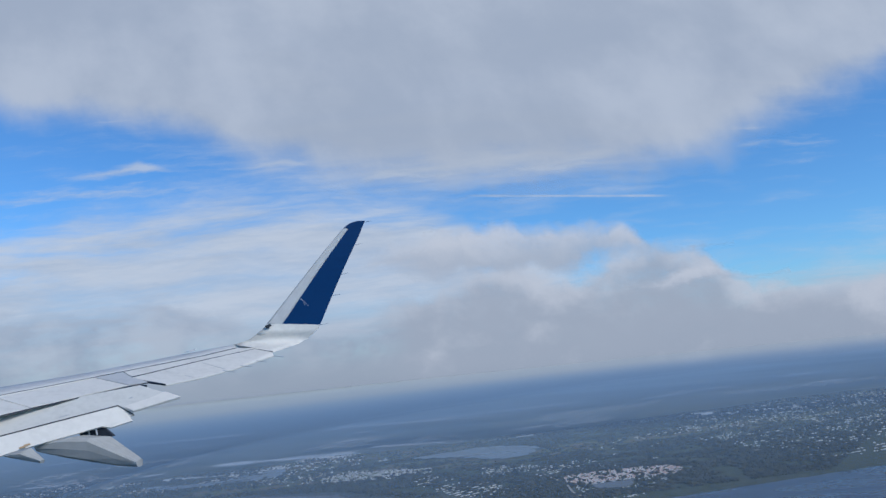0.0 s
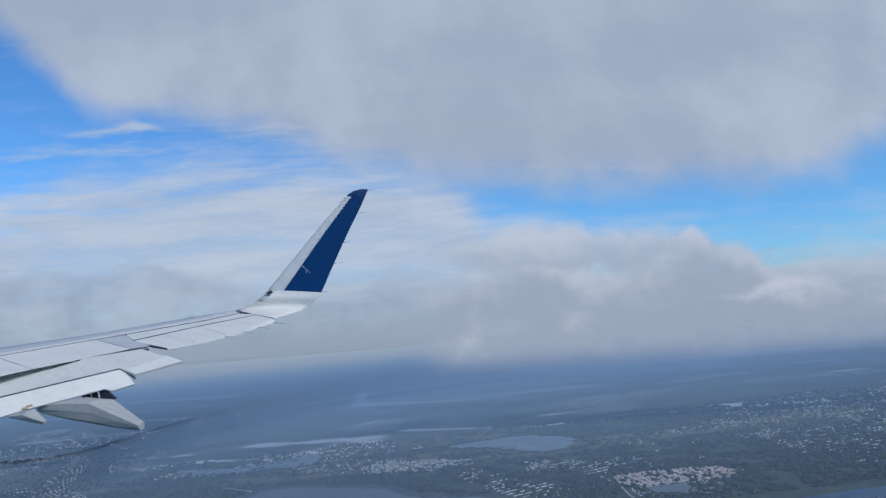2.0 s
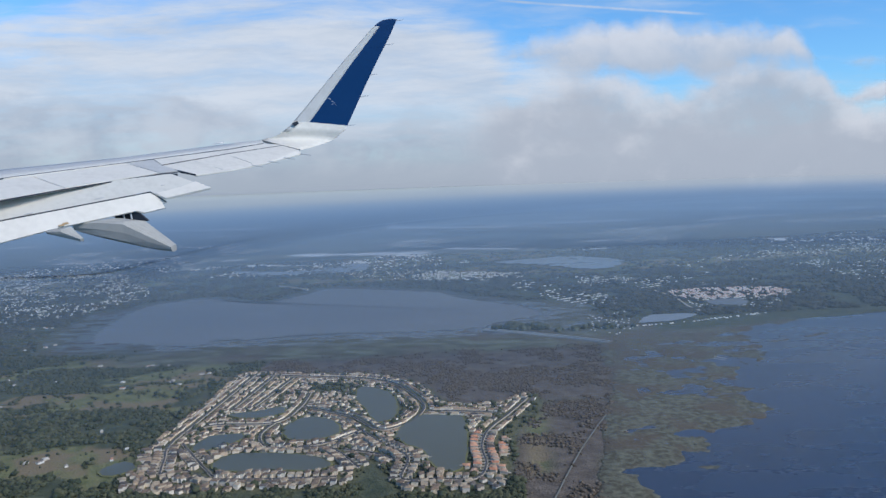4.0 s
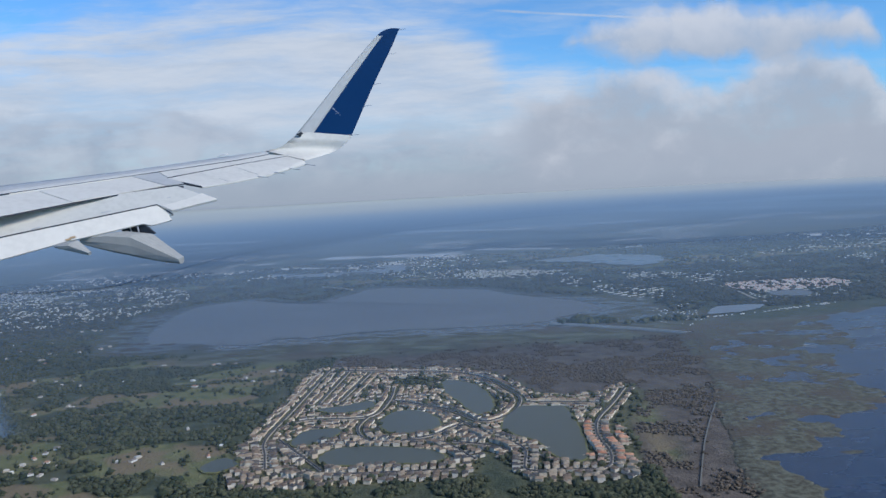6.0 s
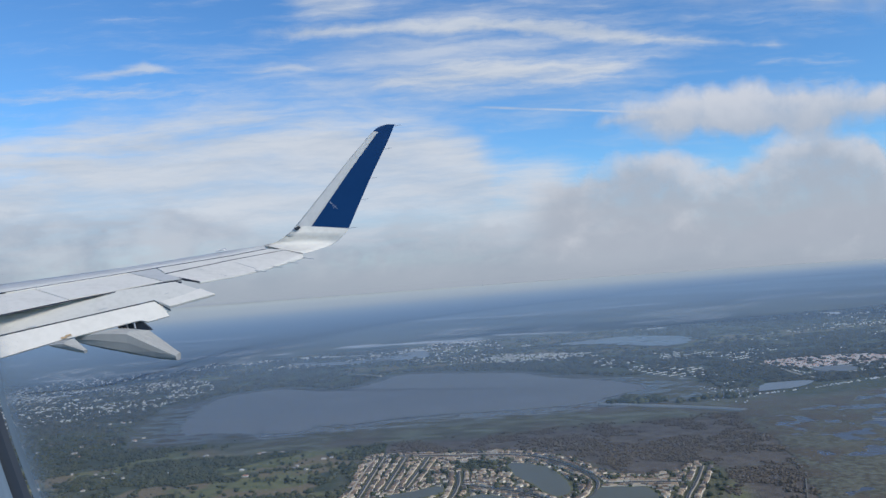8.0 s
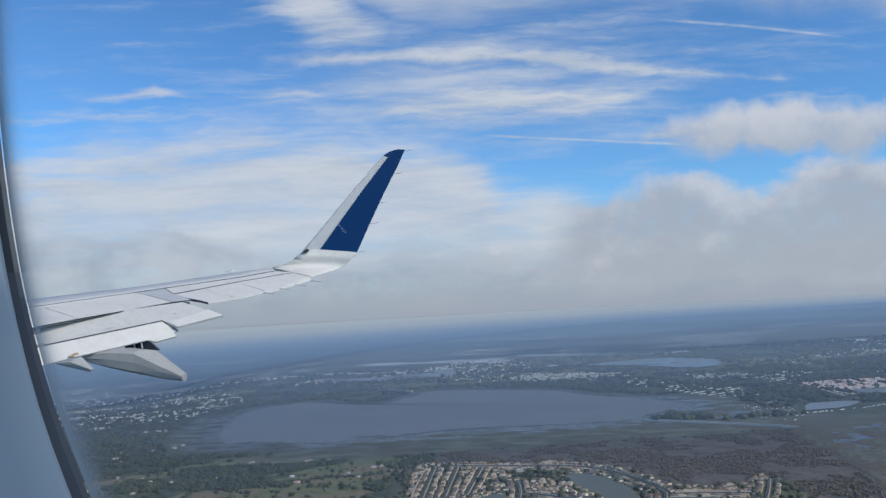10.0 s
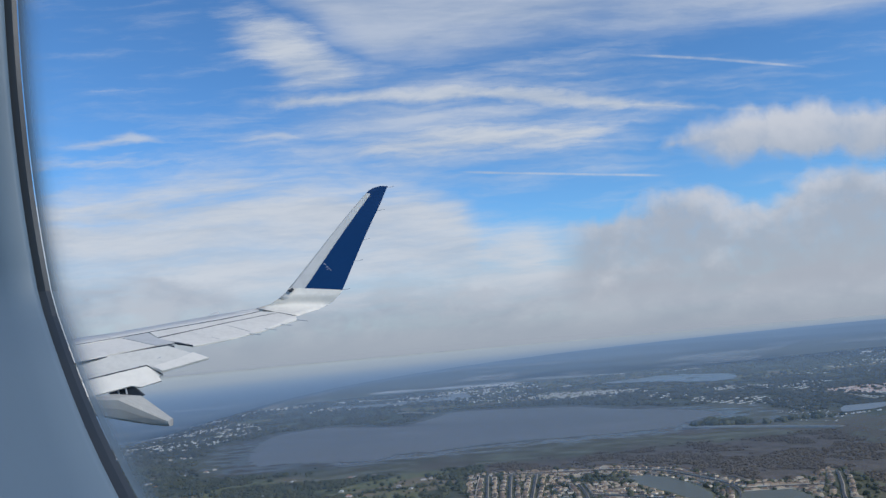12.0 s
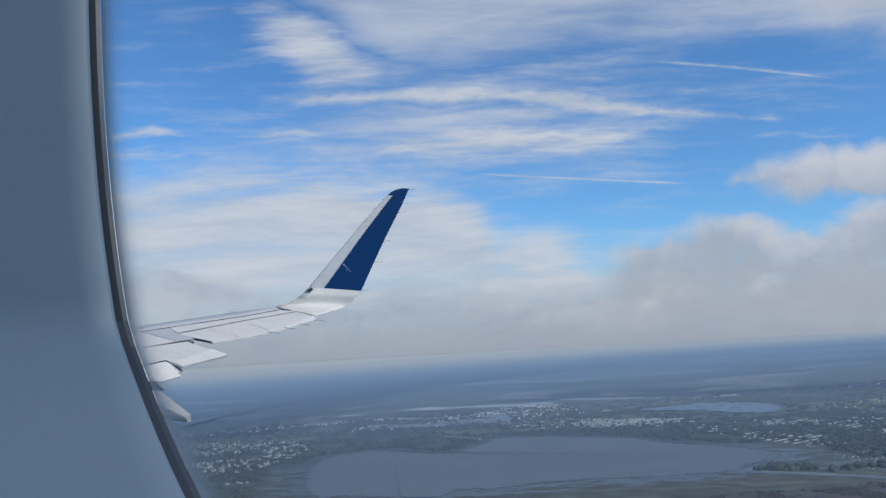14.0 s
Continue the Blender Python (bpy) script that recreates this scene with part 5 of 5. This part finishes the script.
ICO_V = np.array([v.co[:] for v in ICO.verts])
ICO_F = np.array([[v.index for v in f.verts] for f in ICO.faces])
ICO.free()


def woodland(name, x, y, radius, mat, label, squash=0.9, seed=5):
    """Tree crowns as uneven clumps, all in one mesh."""
    r = np.random.default_rng(seed)
    n, m = len(x), len(ICO_V)
    base = bend(np.stack([x, y, np.zeros(n)], -1))
    scale = swell(x, y)
    rad = radius * (0.62 + 0.85 * field(x, y, 14.0, 2, seed + 300)) * scale * np.clip(np.exp(r.normal(0, 0.32, n)), 0.5, 1.6)
    V = ICO_V[None] * (1 + r.normal(0, 0.34, (n, m, 1))).clip(0.35, 1.9)
    V[..., 0] *= r.uniform(0.8, 1.3, (n, 1))
    V = V * rad[:, None, None] * np.array([1, 1, squash])
    V[..., 2] += rad[:, None] * squash * 0.62
    V += base[:, None, :]
    F = (ICO_F[None] + (np.arange(n) * m)[:, None, None]).reshape(-1, 3)
    me = bpy.data.meshes.new(name)
    me.vertices.add(n * m)
    me.vertices.foreach_set("co", V.ravel())
    me.loops.add(F.size)
    me.loops.foreach_set("vertex_index", F.ravel())
    me.polygons.add(len(F))
    me.polygons.foreach_set("loop_start", np.arange(0, F.size, 3))
    me.update(calc_edges=True)
    me.materials.append(mat)
    return tagged(new(name, me), label, "trees", kind="stuff")


def dry(x, y, margin=0.012):
    ok = np.ones(len(x), bool)
    for o in (LAKE, FAR_LAKE, BIG_WATER, SIDE_POND, RED_POND, *PONDS):
        ok &= inside(o, x, y) < -margin
    for p in (*PATHS.values(), CAUSEWAY):
        ok &= near_path(p, x, y) > 0.02
    return ok


r = np.random.default_rng(11)
x, y = r.uniform(-6.5, -2.02, 100000), r.uniform(2.0, 6.3, 100000)
t_, m_, s_, p_ = covers(x, y)
ok = (r.random(len(x)) > t_ + 0.95 * p_ + 1.6 * m_) & (x > EYE0[0] - 1.05 * (y + 0.2)) & (field(x, y, 9.0, 3, 88) > 0.40)
ok &= dry(x, y)
woodland("west_woods", x[ok], y[ok], 0.0044, WOOD_LEAF, "dark evergreen woodland between pastures", seed=1)
x, y = r.uniform(-2.1, 0.4, 52000), r.uniform(3.3, 5.0, 52000)
t_, m_, s_, p_ = covers(x, y)
ok = (r.random(len(x)) < s_ * 1.1 - t_) & dry(x, y) & (field(x, y, 8.0, 4, 64) > 0.50)
woodland("bare_scrub", x[ok], y[ok], 0.0023, SCRUB_LEAF, "leafless brown scrub behind the estate", 0.75, 2)
x, y = r.uniform(-0.8, 0.1, 9000), r.uniform(2.0, 3.6, 9000)
t_, m_, s_, p_ = covers(x, y)
ok = (r.random(len(x)) < 0.8 * s_ - t_ - 0.7 * m_) & dry(x, y) & (field(x, y, 8.0, 4, 65) > 0.50)
woodland("shore_scrub", x[ok], y[ok], 0.0026, SCRUB_LEAF, "low brown scrub along the marsh edge", 0.7, 3)
x, y = r.uniform(-2.2, -0.3, 8000), r.uniform(2.3, 4.5, 8000)
t_, m_, s_, p_ = covers(x, y)
grove = groves(x, y)
near_house = np.min(np.hypot(x[:, None] - np.array([k[0] for k in kept])[None], y[:, None] - np.array([k[1] for k in kept])[None]), 1)
ok = (r.random(len(x)) < np.maximum(grove * 2.0, 0.26)) & (t_ > 0.3) & dry(x, y, 0.004) & (near_house > 0.013)
woodland("garden_trees", x[ok], y[ok], 0.0042, WOOD_LEAF, "garden trees and a grove inside the estate", 1.0, 4)
x, y = r.uniform(-2.3, -0.5, 16000), r.uniform(1.9, 2.62, 16000)
t_, m_, s_, p_ = covers(x, y)
ok = (t_ < 0.3) & (field(x, y, 5.0, 3, 88) > 0.42) & dry(x, y)
woodland("south_woods", x[ok], y[ok], 0.0040, WOOD_LEAF, "dark trees south of the estate", 0.9, 6)
d = 5.6 * np.exp(r.random(90000) * math.log(11.5 / 5.6))
x, y = EYE0[0] + d * r.uniform(-0.8, 0.8, 90000), d
t_, m_, s_, p_ = covers(x, y)
ok = (r.random(len(x)) > 0.9 * p_ + 1.8 * m_) & (field(x, y, 4.0, 4, 23) > 0.42) & dry(x, y, 0.03)
cells = {(int(cx), int(cy)) for cx, cy in np.floor(np.concatenate(TOWN_SITES) / 0.03)}
open_ground = np.array([all((int(cx) + i, int(cy) + j) not in cells for i, j in ((0, 0), (0, -1))) for cx, cy in np.floor(np.stack([x, y], 1) / 0.03)])
ok &= open_ground
woodland("far_woods", x[ok], y[ok], 0.0068, FAR_LEAF, "dark woods spreading towards the horizon", 0.6, 7)
x = np.concatenate([r.normal(-0.16, 0.06, 60), r.normal(-0.33, 0.05, 30), r.uniform(0.0, 0.6, 40)])
y = np.concatenate([r.normal(5.42, 0.02, 60), r.normal(5.48, 0.015, 30), r.normal(5.33, 0.02, 40)])
woodland("causeway_trees", x, y, 0.009, WOOD_LEAF, "clump of dark trees beside the causeway", 0.9, 8)


# ---------- reed islands ----------
def reed_material():
    g = Graph("marsh_reeds")
    p = g.coord()
    fine, broad = g.noise(p, 70.0, 5.0, 0.65), g.noise(p, 8.0, 4.0)
    col = g.mix(g.ramp(fine, 0.35, 0.65), (0.070, 0.066, 0.048), (0.150, 0.150, 0.112))
    col = g.mix(g.mul(g.ramp(broad, 0.45, 0.62), 0.75), col, (0.100, 0.078, 0.060))
    g.bump(fine, 0.6, 0.004)
    return g.surface(col, 0.9, spec=0.2)


rx, ry = np.meshgrid(np.arange(-0.32, 1.75, 0.0075), np.arange(1.6, 5.3, 0.0085))
wander = field(rx, ry, 2.6, 3, 71) - 0.5
into = inside(BIG_WATER, rx, ry) + 0.30 * wander
patch = field(rx, ry * 1.25, 8.0, 5, 72)
tall = patch - 0.385 - 0.10 * ease(into, -0.45, -0.1) - 0.5 * ease(into, -0.02, 0.16) - 0.26 * ease(3.0 - ry + 0.5 * wander, 0, 0.35) * ease(rx + 0.12, 0, 0.2)
reef = near_path(spline([(0.95, 4.62), (1.15, 4.60), (1.42, 4.64), (1.75, 4.78)], 12, False), rx, ry)
tall = np.maximum(tall, (0.5 - reef / 0.022) * 0.3 + 0.8 * (patch - 0.5))
bank_in = inside(MARSH_WATER, rx, ry)
tall += 0.25 * ease(0.10 - bank_in, 0.0, 0.10)
tall[bank_in < -0.05] = -1.0
top_z = np.where(bank_in < 0.0, 0.0035 * np.clip(1 + bank_in / 0.05, 0.1, 1), 0.0035) + np.clip(tall * 0.03, -0.0022, 0.0013)
base_xy = bend(np.stack([rx, ry, np.zeros(rx.shape)], -1))
V = np.stack([base_xy[..., 0], base_xy[..., 1], base_xy[..., 2] + top_z], -1).reshape(-1, 3)
idx = np.arange(rx.size).reshape(rx.shape)
quads = np.stack([idx[:-1, :-1], idx[:-1, 1:], idx[1:, 1:], idx[1:, :-1]], -1).reshape(-1, 4)
quads = quads[(tall.ravel()[quads] > 0).any(1)]
keep = np.unique(quads)
me = bpy.data.meshes.new("reed_islands")
me.from_pydata(V[keep].tolist(), [], np.searchsorted(keep, quads).tolist())
me.polygons.foreach_set("use_smooth", np.ones(len(quads), bool))
me.materials.append(reed_material())
tagged(new("reed_islands", me), "ragged olive reed islands in the shallow marsh water", "reeds", kind="stuff")


# ---------- the landscape and its sky, set to the model's size ----------
for ob in list(scene.objects):
    if ob.parent is None and ob not in (cam, sun, wing, surround):
        ob.matrix_basis = Matrix.Scale(MODEL, 4) @ ob.matrix_basis
